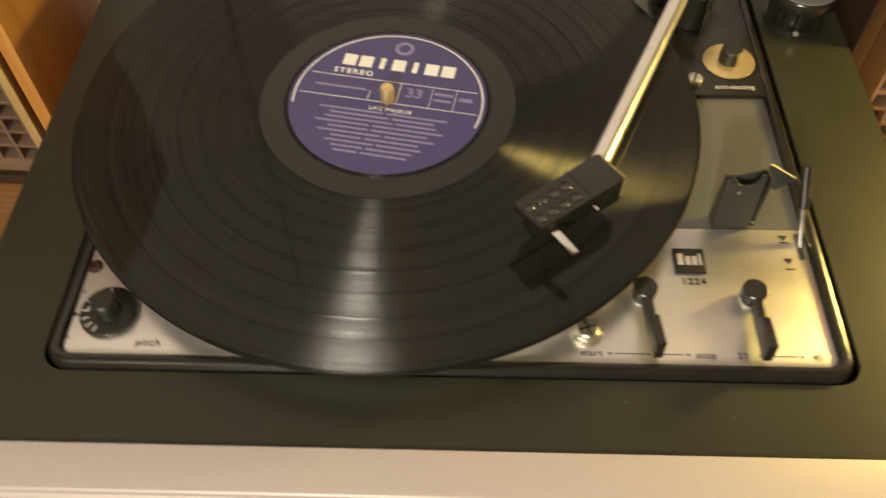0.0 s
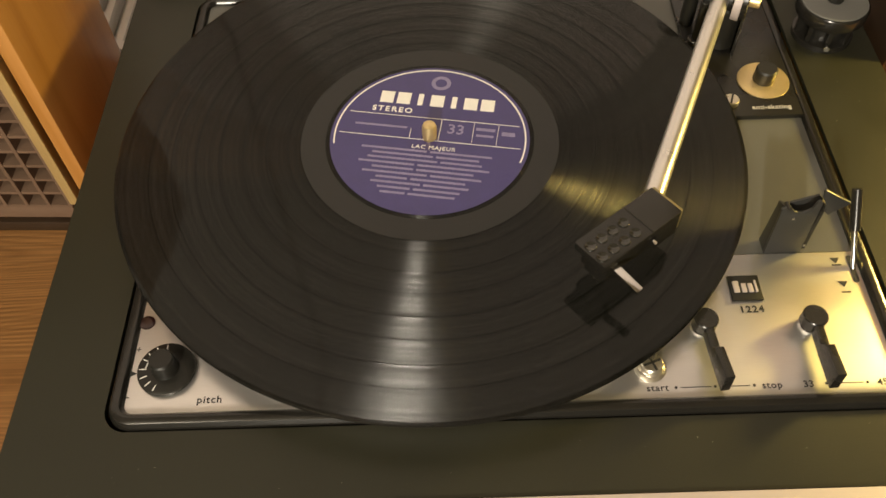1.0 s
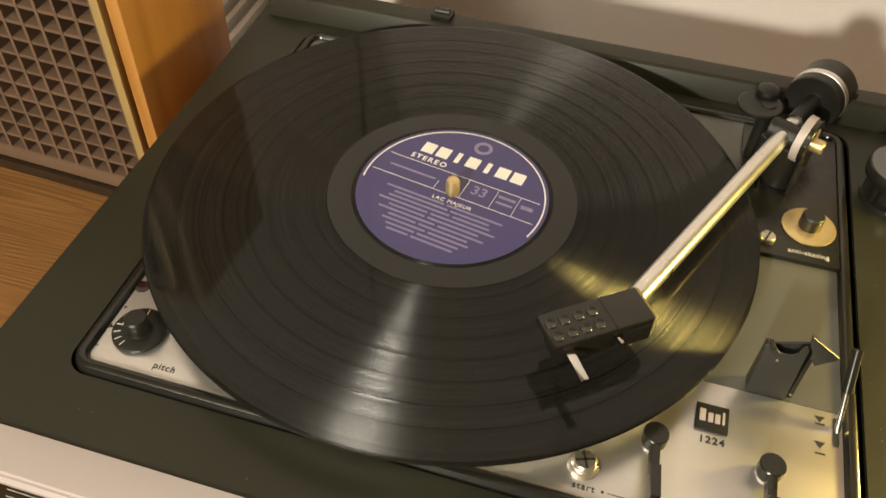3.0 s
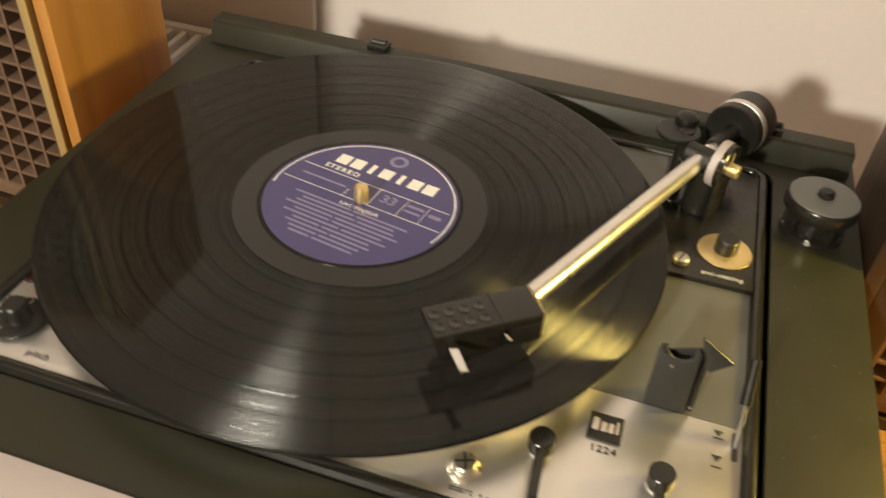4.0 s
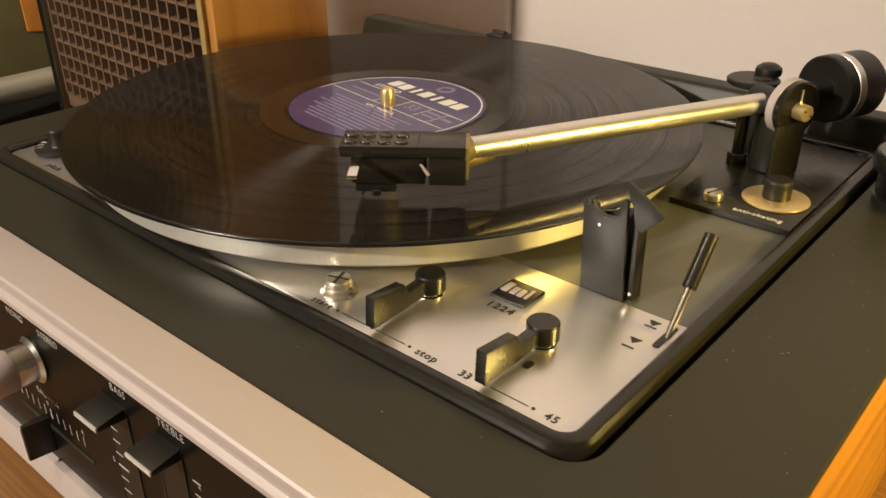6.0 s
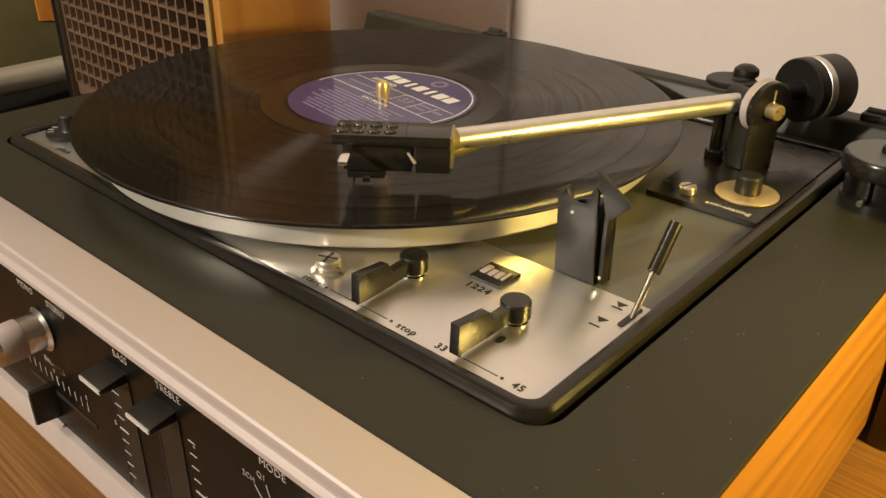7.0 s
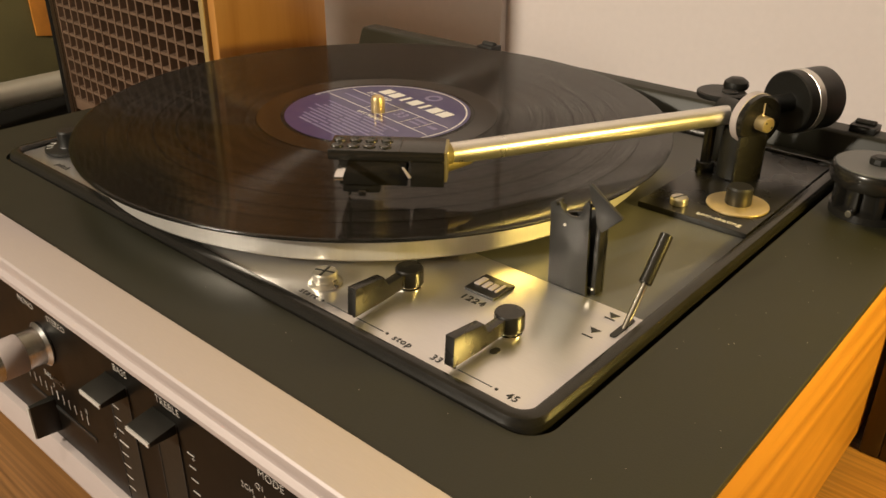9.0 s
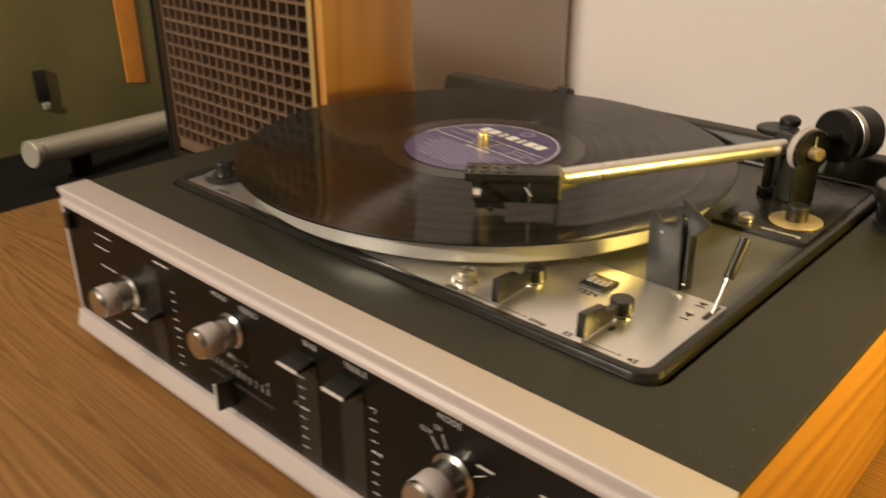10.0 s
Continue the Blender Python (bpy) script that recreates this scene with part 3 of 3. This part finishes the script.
# arm rest: a bent sheet with a notched fork, a dark slot and a kite-shaped locking clip
fork = [(0.1522, 0.0), (0.1688, 0.0), (0.1676, 0.0290), (0.1674, 0.0362), (0.1662, 0.0374), (0.1650, 0.0366), (0.1646, 0.0350), (0.1640, 0.0318), (0.1622, 0.0300),
        (0.1596, 0.0296), (0.1572, 0.0304), (0.1558, 0.0320), (0.1548, 0.0338), (0.1534, 0.0338), (0.1508, 0.0324), (0.1512, 0.0288)]
rest = part("arm_rest", prism(fork, 1, -0.0624, -0.0610, 0.0003), "sheet", player, "dark grey bent sheet-metal arm rest")
part("side_flange", prism([(-0.0608, 0.0), (-0.0540, 0.0), (-0.0552, 0.0300), (-0.0608, 0.0330)], 0, 0.1522, 0.1535, 0.0002), "sheet", rest)
part("rear_plate", prism([(0.1538, 0.0), (0.1716, 0.0), (0.1712, 0.0300), (0.1690, 0.0330), (0.1540, 0.0270)], 1, -0.0556, -0.0544, 0.0002), "sheet", rest)
part("latch_bar", prism([(0.1696, 0.0004), (0.1716, 0.0004), (0.1712, 0.0320), (0.1694, 0.0330)], 1, -0.0605, -0.0560, 0.0003), "matt", rest, "black latch bar")
part("clip", prism([(0.1656, 0.0436), (0.1664, 0.0438), (0.1797, 0.0348), (0.1798, 0.0342), (0.1724, 0.0268), (0.1698, 0.0300), (0.1688, 0.0352), (0.1668, 0.0384)], 1, -0.0618, -0.0604, 0.0003), "sheet", rest, "thin grey locking clip")
part("fork_pad", rod((0.1536, -0.0634, 0.0333), (0.1536, -0.0590, 0.0333), 0.0009), "satin", rest)
part("rivet", rod((0.1578, -0.0628, 0.0258), (0.1578, -0.0622, 0.0258), 0.0006, seg=14), "screw", rest, "small bright rivet")
part("screw", rod((0.1705, -0.0610, 0.0030), (0.1705, -0.0604, 0.0030), 0.0006, seg=14), "screw", rest, "small bright screw")

# bearing plate, anti-skating dial
bear = part("bearing_plate", block(0.1425, 0.1936, 0.0232, 0.1260, -0.0004, 0.0024, 0.0004), "satin", player, "black bearing plate")
dial = part("dial", turned([(0.0131, 0.0024), (0.0137, 0.0030), (0.0136, 0.0036), (0.0128, 0.0039), (0.001, 0.0039)], (0.1785, 0.0482, 0), seg=56), "gold", bear, "brass-coloured dial")
part("dial_knob", turned([(0.0056, 0.0038), (0.0058, 0.0044), (0.0056, 0.0112), (0.0050, 0.0120), (0.001, 0.0120)], (0.1785, 0.0482, 0), seg=36), "matt", dial, "black knob")
part("print", words("anti-skating", 0.0042, pose(0.1785, 0.0290, 0.0025), 0.0001, 0.00001, 1.05), "cream", bear, "white printed lettering", smooth=0)
ps = part("plate_screw", turned([(0.0036, 0.0022), (0.0040, 0.0026), (0.0040, 0.0052), (0.0035, 0.0059), (0.001, 0.0061)], (0.1578, 0.0326, 0), seg=28), "screw", bear, "bright slotted screw")
part("slot", moved(block(-0.0036, 0.0036, -0.0005, 0.0005, 0.0050, 0.00615), pose(0.1578, 0.0326, 0, 0, 0, 70)), "ink", ps, smooth=0)

# tonearm
ax = Vector((0.0659, 0.1500, 0)).normalized()
side = Vector((ax.y, -ax.x, 0))
A0, A1 = Vector((0.0958, -0.0560, 0.0352)), Vector((0.1617, 0.0940, 0.0320))
arm = part("tonearm", rod(A0, A1, 0.0045, 0.0046, 32), "tube", player, "satin metal tonearm tube")
sa = math.degrees(math.atan2(0.0279, 0.0361))
SM = pose(0.0818, -0.0755, 0.0, 0, 0, sa)
shell = part("headshell", moved(merge(block(-0.0228, 0.0228, -0.0086, 0.0086, 0.0372, 0.0415, 0.0007), block(0.0095, 0.0228, -0.0086, 0.0086, 0.0268, 0.0372, 0.0005)), SM), "gloss", arm, "black headshell with two rows of round dimples")
for r in range(2):
    for c in range(4):
        part("dimple", moved(turned([(0.0025, 0.0414), (0.0024, 0.0420), (0.0022, 0.0422), (0.0019, 0.0421), (0.0014, 0.0418), (0.0008, 0.0416), (0.0001, 0.04155)], (-0.0195 + 0.0063 * c, -0.0040 + 0.0068 * r, 0), seg=22), SM), "dimple", shell)
part("divider", moved(block(0.0052, 0.0056, -0.0087, 0.0087, 0.0413, 0.0417), SM), "matt", shell, smooth=0)
part("finger_lift", moved(prism([(-0.0080, 0.0374), (-0.0226, 0.0360), (-0.0228, 0.0347), (-0.0080, 0.0362)], 0, -0.0180, -0.0145, 0.0002), SM), "chrome", shell, "bright finger lift")
cart = part("cartridge", moved(merge(block(-0.0190, 0.0080, -0.0068, 0.0068, 0.0262, 0.0372, 0.0008), block(-0.0180, -0.0030, -0.0050, 0.0050, 0.0222, 0.0262, 0.0008)), SM), "gloss", shell, "black cartridge")
part("stylus", moved(merge(rod((-0.0150, 0, 0.0224), (-0.0165, 0, 0.0190), 0.0006), block(-0.0115, -0.0085, -0.0070, -0.0052, 0.0215, 0.0240, 0.0003)), SM), "chrome", cart, "needle")
part("clip", moved(prism([(0.0070, 0.0352), (0.0100, 0.0310), (0.0088, 0.0306), (0.0062, 0.0350)], 1, -0.0092, -0.0086, 0.0001), SM), "alu", shell, "pale terminal clip")
part("collar", merge(rod(A0 - ax * 0.0050, A0 + ax * 0.0015, 0.0062, 0.0048), moved(block(-0.0012, 0.0012, -0.0082, 0.0082, 0.0290, 0.0412, 0.0004), pose(0.0998, -0.0616, 0, 0, 0, sa)), rod(A0 - ax * 0.004 + Vector((0, 0, -0.0035)), A0 + ax * 0.011 + Vector((0, 0, -0.0034)), 0.0046, 0.0024)), "olive_brass", arm, "dull brass collar")
G = A0 + (A1 - A0) * 0.925
dialc = G + side * 0.0110 + ax * 0.003
part("force_dial", turned([(0.0112, -0.0045), (0.0122, -0.0040), (0.0122, 0.0030), (0.0114, 0.0036), (0.001, 0.0036)], dialc, side, 48), "gloss", arm, "black stylus force dial")
part("scale_ring", turned([(0.0123, -0.0038), (0.0126, -0.0036), (0.0126, 0.0002), (0.0123, 0.0004)], dialc, side, 48, closed=True), "alu", arm, "pale engraved ring")
part("pivot_pin", rod(dialc + side * 0.0030 - ax * 0.001, dialc + side * 0.0092 - ax * 0.001, 0.0037, 0.0036), "gold", arm, "brass pin head with two small holes")
for k in (-1, 1):
    hp = dialc + side * 0.0091 - ax * 0.001 + ax * (0.0018 * k) + Vector((0, 0, -0.0012 * k))
    part("pin_hole", rod(hp, hp + side * 0.0003, 0.0005, seg=12), "ink", arm)
part("index", moved(block(-0.0003, 0.0003, -0.0002, 0.0002, 0, 0.006), Matrix.Translation(dialc + side * 0.0038 + Vector((0, 0, 0.003)))), "gold", arm, smooth=0)
part("gimbal", merge(rod(G - side * 0.0085, G + side * 0.008, 0.0066, 0.0066), rod(Vector((G.x, G.y, 0.002)) + side * 0.005 + ax * 0.002, Vector((G.x, G.y, 0.028)) + side * 0.005 + ax * 0.002, 0.0092, 0.0086)), "matt", arm, "black bearing column")
part("column_face", moved(block(-0.0008, 0.0008, -0.0085, 0.0085, 0.0026, 0.026, 0.0003), Matrix.Translation((G.x + side.x * 0.0142, G.y + side.y * 0.0142, 0)) @ pose(0, 0, 0, 0, 0, math.degrees(math.atan2(side.y, side.x)))), "satin", arm, "satin black column face")
C0 = A1 + ax * 0.0205 + Vector((0, 0, 0.0016))
part("counterweight", turned([(0.0045, -0.022), (0.0045, 0.0016), (0.0060, 0.0018), (0.0138, -0.0004), (0.0148, -0.0004), (0.0154, 0.0004), (0.0154, 0.0225), (0.0146, 0.0237), (0.004, 0.0240)], C0, ax, 56), "matt", arm, "black counterweight with a dished front")
part("weight_ring", turned([(0.0154, 0.0058), (0.0157, 0.0060), (0.0157, 0.0098), (0.0154, 0.0100)], C0, ax, 56, closed=True), "tube", arm, "bright ring")
lift = part("lift_post", merge(rod((0.1480, 0.0790, 0.002), (0.1480, 0.0790, 0.032), 0.0027), rod((0.1480, 0.0790, 0.002), (0.1480, 0.0790, 0.0075), 0.0045)), "gloss", bear, "black lift post")
part("lift_disc", merge(turned([(0.0115, 0.0345), (0.0120, 0.0352), (0.0120, 0.0366), (0.0112, 0.0372), (0.001, 0.0372)], (0.1425, 0.0985, 0), seg=40), turned([(0.0058, 0.0372), (0.0062, 0.0385), (0.0058, 0.0405), (0.0036, 0.0422), (0.001, 0.0426)], (0.1455, 0.1080, 0), seg=32),
                        rod((0.1470, 0.0985, 0.002), (0.1470, 0.0985, 0.038), 0.004)), "matt", bear, "black round cap")

# front: aluminium frame, black panel, lower rail
FY = -0.1915
part("front_frame", prism([(YF - 0.0005, 0.0), (FY + 0.0008, 0.0), (FY, -0.0008), (FY, -0.0036), (FY + 0.0014, -0.0046), (FY + 0.0014, -0.0078), (FY - 0.0004, -0.0088), (FY - 0.0004, -0.0110), (FY + 0.0040, -0.0116), (YF - 0.0005, -0.0116)], 0, X0 - 0.0004, X1 + 0.0004, 0.0002), "alu", player, "champagne aluminium frame")
part("lower_rail", prism([(YF - 0.0005, -0.0825), (FY + 0.003, -0.0825), (FY - 0.0015, -0.0832), (FY - 0.0040, -0.0935), (FY - 0.0028, -0.0972), (YF - 0.0005, -0.0972)], 0, X0 - 0.0004, X1 + 0.0004, 0.0004), "alu", player, "champagne aluminium lower rail")
for xa in (X0 - 0.0004, X1 - 0.0024):
    part("end_frame", block(xa, xa + 0.0028, FY + 0.0002, YF - 0.0005, -0.0825, -0.0116, 0.0003), "alu", player)
PY = FY + 0.0012
part("front_panel", block(X0 + 0.0026, X1 - 0.0026, PY, YF - 0.001, -0.0825, -0.0116), "panel", player, "black front panel")


def on_panel(bm):
    """Flat work in x and z (as x, y), turned to stand on the panel."""
    return moved(bm, pose(0, PY - 0.0001, 0, 90, 0, 0))


def panel_words(text, x, z, size):
    part("print", on_panel(words(text, size, pose(x, z, 0), 0.00008, -0.00007, 1.05)), "cream", player, "white printed lettering", smooth=0)


def panel_bars(rects, label="white printed marks"):
    for a, b, c, d in rects:
        part("mark", on_panel(block(a, b, c, d, 0, 0.0002)), "cream", player, label, smooth=0)


def turning_knob(x, z, r, long):
    k = part("control_knob", turned([(r * 1.18, 0), (r * 1.22, 0.0012), (r * 1.02, 0.0024), (r, 0.003), (r * 0.97, long - 0.001), (r * 0.88, long), (0.001, long)], (x, PY, z), (0, -1, 0), 44), "silver", player, "turned silver knob")
    part("grip", turned([(r * 1.012, long * 0.45), (r * 1.03, long * 0.47), (r * 1.02, long * 0.86), (r * 0.99, long * 0.88)], (x, PY, z), (0, -1, 0), 44, closed=True), "alu", k, "finely ribbed grip")
    return k


turning_knob(-0.104, -0.047, 0.0088, 0.021)
turning_knob(0.0005, -0.0315, 0.0078, 0.021)
turning_knob(0.1475, -0.0400, 0.0088, 0.021)
turning_knob(0.2150, -0.049, 0.0088, 0.021)


def wedge(half):
    """A slide button in local x and z: its top slopes down to a thin pale front edge."""
    body = prism([(PY, 0.0), (PY - 0.0100, 0.0004), (PY - 0.0100, 0.0023), (PY, 0.0040)], 0, -half, half, 0.0002)
    edge = block(-half + 0.0002, half - 0.0002, PY - 0.0106, PY - 0.0099, 0.0004, 0.0020, 0.0001)
    return body, edge


def slider(x, z, ticks, side_step, zero=4):
    """An upright slide control: slot, button, tick marks."""
    part("channel", block(x - 0.0070, x + 0.0070, PY - 0.0002, PY, -0.0812, -0.0215), "matt", player, "shallow channel", smooth=0)
    for e in (-0.0072, 0.0072):
        part("channel_edge", block(x + e - 0.0003, x + e + 0.0003, PY - 0.0004, PY, -0.0812, -0.0215), "ink", player, smooth=0)
    body, edge = wedge(0.0070)
    b = part("slide_button", moved(body, pose(x, 0, z)), "matt", player, "black wedge-shaped slide button")
    part("edge", moved(edge, pose(x, 0, z)), "cream", b, "pale edge", smooth=0)
    panel_bars([(ticks, ticks + side_step * (1.4 if k == zero else 1.0), -0.030 - 0.0056 * k - (0.0004 if k == zero else 0.0002), -0.030 - 0.0056 * k + (0.0004 if k == zero else 0.0002)) for k in range(9)])


slider(-0.0755, -0.0505, -0.0565, 0.0040)
slider(0.0578, -0.0254, 0.0512, 0.0045)
slider(0.0884, -0.0250, 0.1000, 0.0040)
part("slot", block(-0.0245, 0.0300, PY - 0.0003, PY, -0.0656, -0.0638), "ink", player, smooth=0)
body, edge = wedge(0.0081)
across = pose(-0.0070, 0, -0.0692, 0, 90, 0)
bal = part("slide_button", moved(body, across), "matt", player, "black wedge-shaped slide button")
part("edge", moved(edge, across), "cream", bal, "pale edge", smooth=0)
panel_bars([(x - (0.0004 if k == 5 else 0.0002), x + (0.0004 if k == 5 else 0.0002), -0.0590, -0.0545) for k, x in enumerate([-0.023 + 0.0049 * i for i in range(11)])])
panel_words("BASS", 0.0621, -0.0160, 0.0042)
panel_words("TREBLE", 0.0916, -0.0157, 0.0042)
panel_words("MODE", 0.1450, -0.0152, 0.0042)
panel_words("2CH", 0.1325, -0.0252, 0.0032)
panel_words("Q1", 0.1390, -0.0212, 0.0032)
panel_words("MONO", -0.0086, -0.0163, 0.0040)
panel_words("STEREO", 0.0158, -0.0166, 0.0040)
panel_words("BALANCE", 0.0018, -0.0487, 0.0038)
panel_words("0", 0.0, -0.0525, 0.0030)
panel_words("R", 0.0262, -0.0525, 0.0030)
panel_words("+", 0.1030, -0.0318, 0.0036)
panel_words("0", 0.1060, -0.0524, 0.0034)
panel_words("0", 0.0478, -0.0524, 0.0034)
panel_bars([(-0.136, -0.118, -0.0195, -0.0189), (-0.140, -0.124, -0.0281, -0.0275), (-0.136, -0.118, -0.0398, -0.0392), (-0.070, -0.056, -0.0171, -0.0161), (-0.127, -0.112, -0.0754, -0.0742),
            (0.159, 0.167, -0.0284, -0.0274), (0.164, 0.176, -0.0415, -0.0405), (0.188, 0.198, -0.0260, -0.0250)], "small white lettering drawn as bars")
for a in (42, 20, -25, -60):
    part("mark", on_panel(moved(block(-0.0002, 0.0002, 0.012, 0.018, 0, 0.0002), pose(0.1475, -0.0400, 0, 0, 0, a))), "cream", player, smooth=0)
part("power_button", block(-0.1690, -0.1640, PY - 0.004, PY, -0.024, -0.014, 0.0005), "matt", player, "small black push button")

# dust on the top board
rnd = random.Random(7)
specks = bmesh.new()
for k in range(60):
    if k % 3:
        px, py = rnd.uniform(0.206, 0.244), rnd.uniform(-0.165, 0.06)
    else:
        px, py = rnd.uniform(-0.17, 0.24), rnd.uniform(-0.168, -0.145)
    r = rnd.uniform(0.00006, 0.0002)
    vs = [specks.verts.new((px + r * math.cos(a) * rnd.uniform(0.6, 1.5), py + r * math.sin(a), TOP + z)) for z in (0, 0.00015) for a in (0.3, 1.9, 3.4, 5.0)]
    specks.faces.new(vs[4:])
    for i in range(4):
        specks.faces.new((vs[i], vs[(i + 1) % 4], vs[4 + (i + 1) % 4], vs[4 + i]))
tagged(part("dust", specks, "dust", None, "", 0), "fine pale dust specks on the black top", "dust", kind="stuff")

# ---- single adapter in its holder ----
puck = thing("spindle_adapter", "round black spindle adapter with grey top on the deck", "adapter", (0.2225, 0.089, TOP))
PC = (0.2225, 0.089, 0)
part("holder", turned([(0.0165, TOP), (0.0165, 0.0022), (0.0120, 0.0030), (0.0120, 0.0130), (0.0180, 0.0136), (0.0190, 0.0150), (0.0191, 0.0205), (0.0185, 0.0215), (0.001, 0.0216)], PC, seg=56), "gloss", puck)
part("top_disc", turned([(0.0176, 0.0214), (0.0178, 0.0219), (0.0174, 0.0223), (0.001, 0.0223)], PC, seg=56), "grey", puck, "grey plastic disc")
part("hub", turned([(0.0042, 0.0222), (0.0044, 0.0230), (0.0041, 0.0250), (0.0028, 0.0258), (0.001, 0.0258)], PC, seg=10), "matt", puck, smooth=20)
part("rivet", rod((0.2195, 0.0724, 0.0030), (0.2190, 0.0708, 0.0030), 0.0016), "chrome", puck, "bright rivet")
for a in (-60, -100, -140, 180, 60, 0):
    part("rib", moved(block(0.0118, 0.0160, -0.0014, 0.0014, 0.0020, 0.0138, 0.0003), pose(*PC, 0, 0, a)), "gloss", puck)

# ---- the record ----
disc = thing("vinyl_record", "black long-playing record with violet label on the platter", "record", (0, 0, 0.0170))
prof = [(0.0037, 0.0172), (0.1495, 0.0172), (0.1504, 0.01735), (0.1509, 0.0177), (0.1510, 0.0180), (0.1508, 0.0183), (0.1502, 0.01855), (0.1492, 0.01868), (0.1478, 0.01866), (0.1462, 0.0186)]
for gr in (0.1350, 0.1245, 0.1130, 0.1020, 0.0905, 0.0795, 0.0690):
    prof += [(gr + 0.0002, 0.0185), (gr + 0.0001, 0.01847), (gr - 0.0001, 0.01847), (gr - 0.0002, 0.0185)]
prof += [(0.0632, 0.0185), (0.0628, 0.01845), (0.0508, 0.01845), (0.0503, 0.0186), (0.0037, 0.0186)]
part("pressing", turned(prof, seg=224, closed=True), "vinyl", disc, "black grooved vinyl", smooth=3)
part("run_out", turned([(0.0507, 0.0183), (0.0627, 0.0183), (0.0627, 0.01855), (0.0507, 0.01855)], seg=128, closed=True), "dead", disc, "smooth run-out ring")
for gr in (0.1350, 0.1245, 0.1130, 0.1020, 0.0905, 0.0795, 0.0690):
    part("track_gap", turned([(gr - 0.00018, 0.0183), (gr + 0.00018, 0.0183), (gr + 0.00018, 0.01852), (gr - 0.00018, 0.01852)], seg=160, closed=True), "gap", disc)
LZ = 0.0187
lab = part("label", turned([(0.0037, 0.0185), (0.0485, 0.0185), (0.0486, LZ), (0.0037, LZ)], seg=96, closed=True), "label", disc, "violet paper label")
LM = pose(0, 0, LZ, 0, 0, -10)


def on_label(name, bm, material, label=""):
    return part(name, moved(bm, LM), material, lab, label, smooth=0)


arc = []
for r in (0.0462, 0.0470):
    arc.append([(r * math.cos(radians(a)), r * math.sin(radians(a)), 0.00012) for a in range(-14, 195, 3)])
on_label("ring", grid(arc, closed=False, cap=False), "white", "thin white ring")
for k in range(7):
    bx = -0.0255 + 0.0085 * k
    w = 0.0013 if k in (2, 4) else 0.0034
    on_label("block", block(bx - w, bx + w, 0.0205, 0.0285, 0, 0.00015, 0.0002), "white", "plain white block of the maker's mark")
on_label("emblem", turned([(0.0030, 0), (0.0050, 0), (0.0050, 0.00012), (0.0030, 0.00012)], (0, 0.0375, 0), seg=28, closed=True), "lilac")
on_label("print", words("STEREO", 0.0048, pose(-0.0215, 0.0160, 0), 0.0001, 0.0001, 1.3), "white")
on_label("print", words("LAC MAJEUR", 0.0034, pose(0.0030, -0.0072, 0), 0.0001, 0.0, 1.15), "white")
on_label("print", words("33", 0.0088, pose(0.0120, 0.0060, 0), 0.0001, 0.0001, 1.0), "lilac")
on_label("line", merge(block(-0.042, 0.0425, 0.0121, 0.0124, 0, 0.0001), block(-0.0445, 0.0445, -0.0026, -0.0023, 0, 0.0001), block(0.0042, 0.0045, -0.0026, 0.0124, 0, 0.0001),
                       block(0.0205, 0.0207, -0.0026, 0.0124, 0, 0.0001), block(0.0325, 0.0327, -0.0026, 0.0124, 0, 0.0001), block(-0.0100, -0.0097, -0.0026, 0.0040, 0, 0.0001)), "white")
bars = [block(0.0218, 0.0312, 0.0070, 0.0088, 0, 0.0001), block(0.0222, 0.0308, 0.0030, 0.0044, 0, 0.0001), block(0.0345, 0.0410, 0.0050, 0.0075, 0, 0.0001), block(-0.038, -0.012, 0.0040, 0.0052, 0, 0.0001)]
for k in range(10):
    y = -0.0100 - 0.0030 * k
    half = math.sqrt(max(0.0, 0.043 ** 2 - y * y)) * rnd.uniform(0.62, 0.92)
    cut = rnd.uniform(-0.3, 0.3) * half
    bars += [block(-half, cut - 0.0008, y - 0.0006, y + 0.0006, 0, 0.0001), block(cut + 0.0008, half, y - 0.0006, y + 0.0006, 0, 0.0001)]
for bm in bars:
    on_label("text_bar", bm, "lilac", "small lilac lettering drawn as a bar")
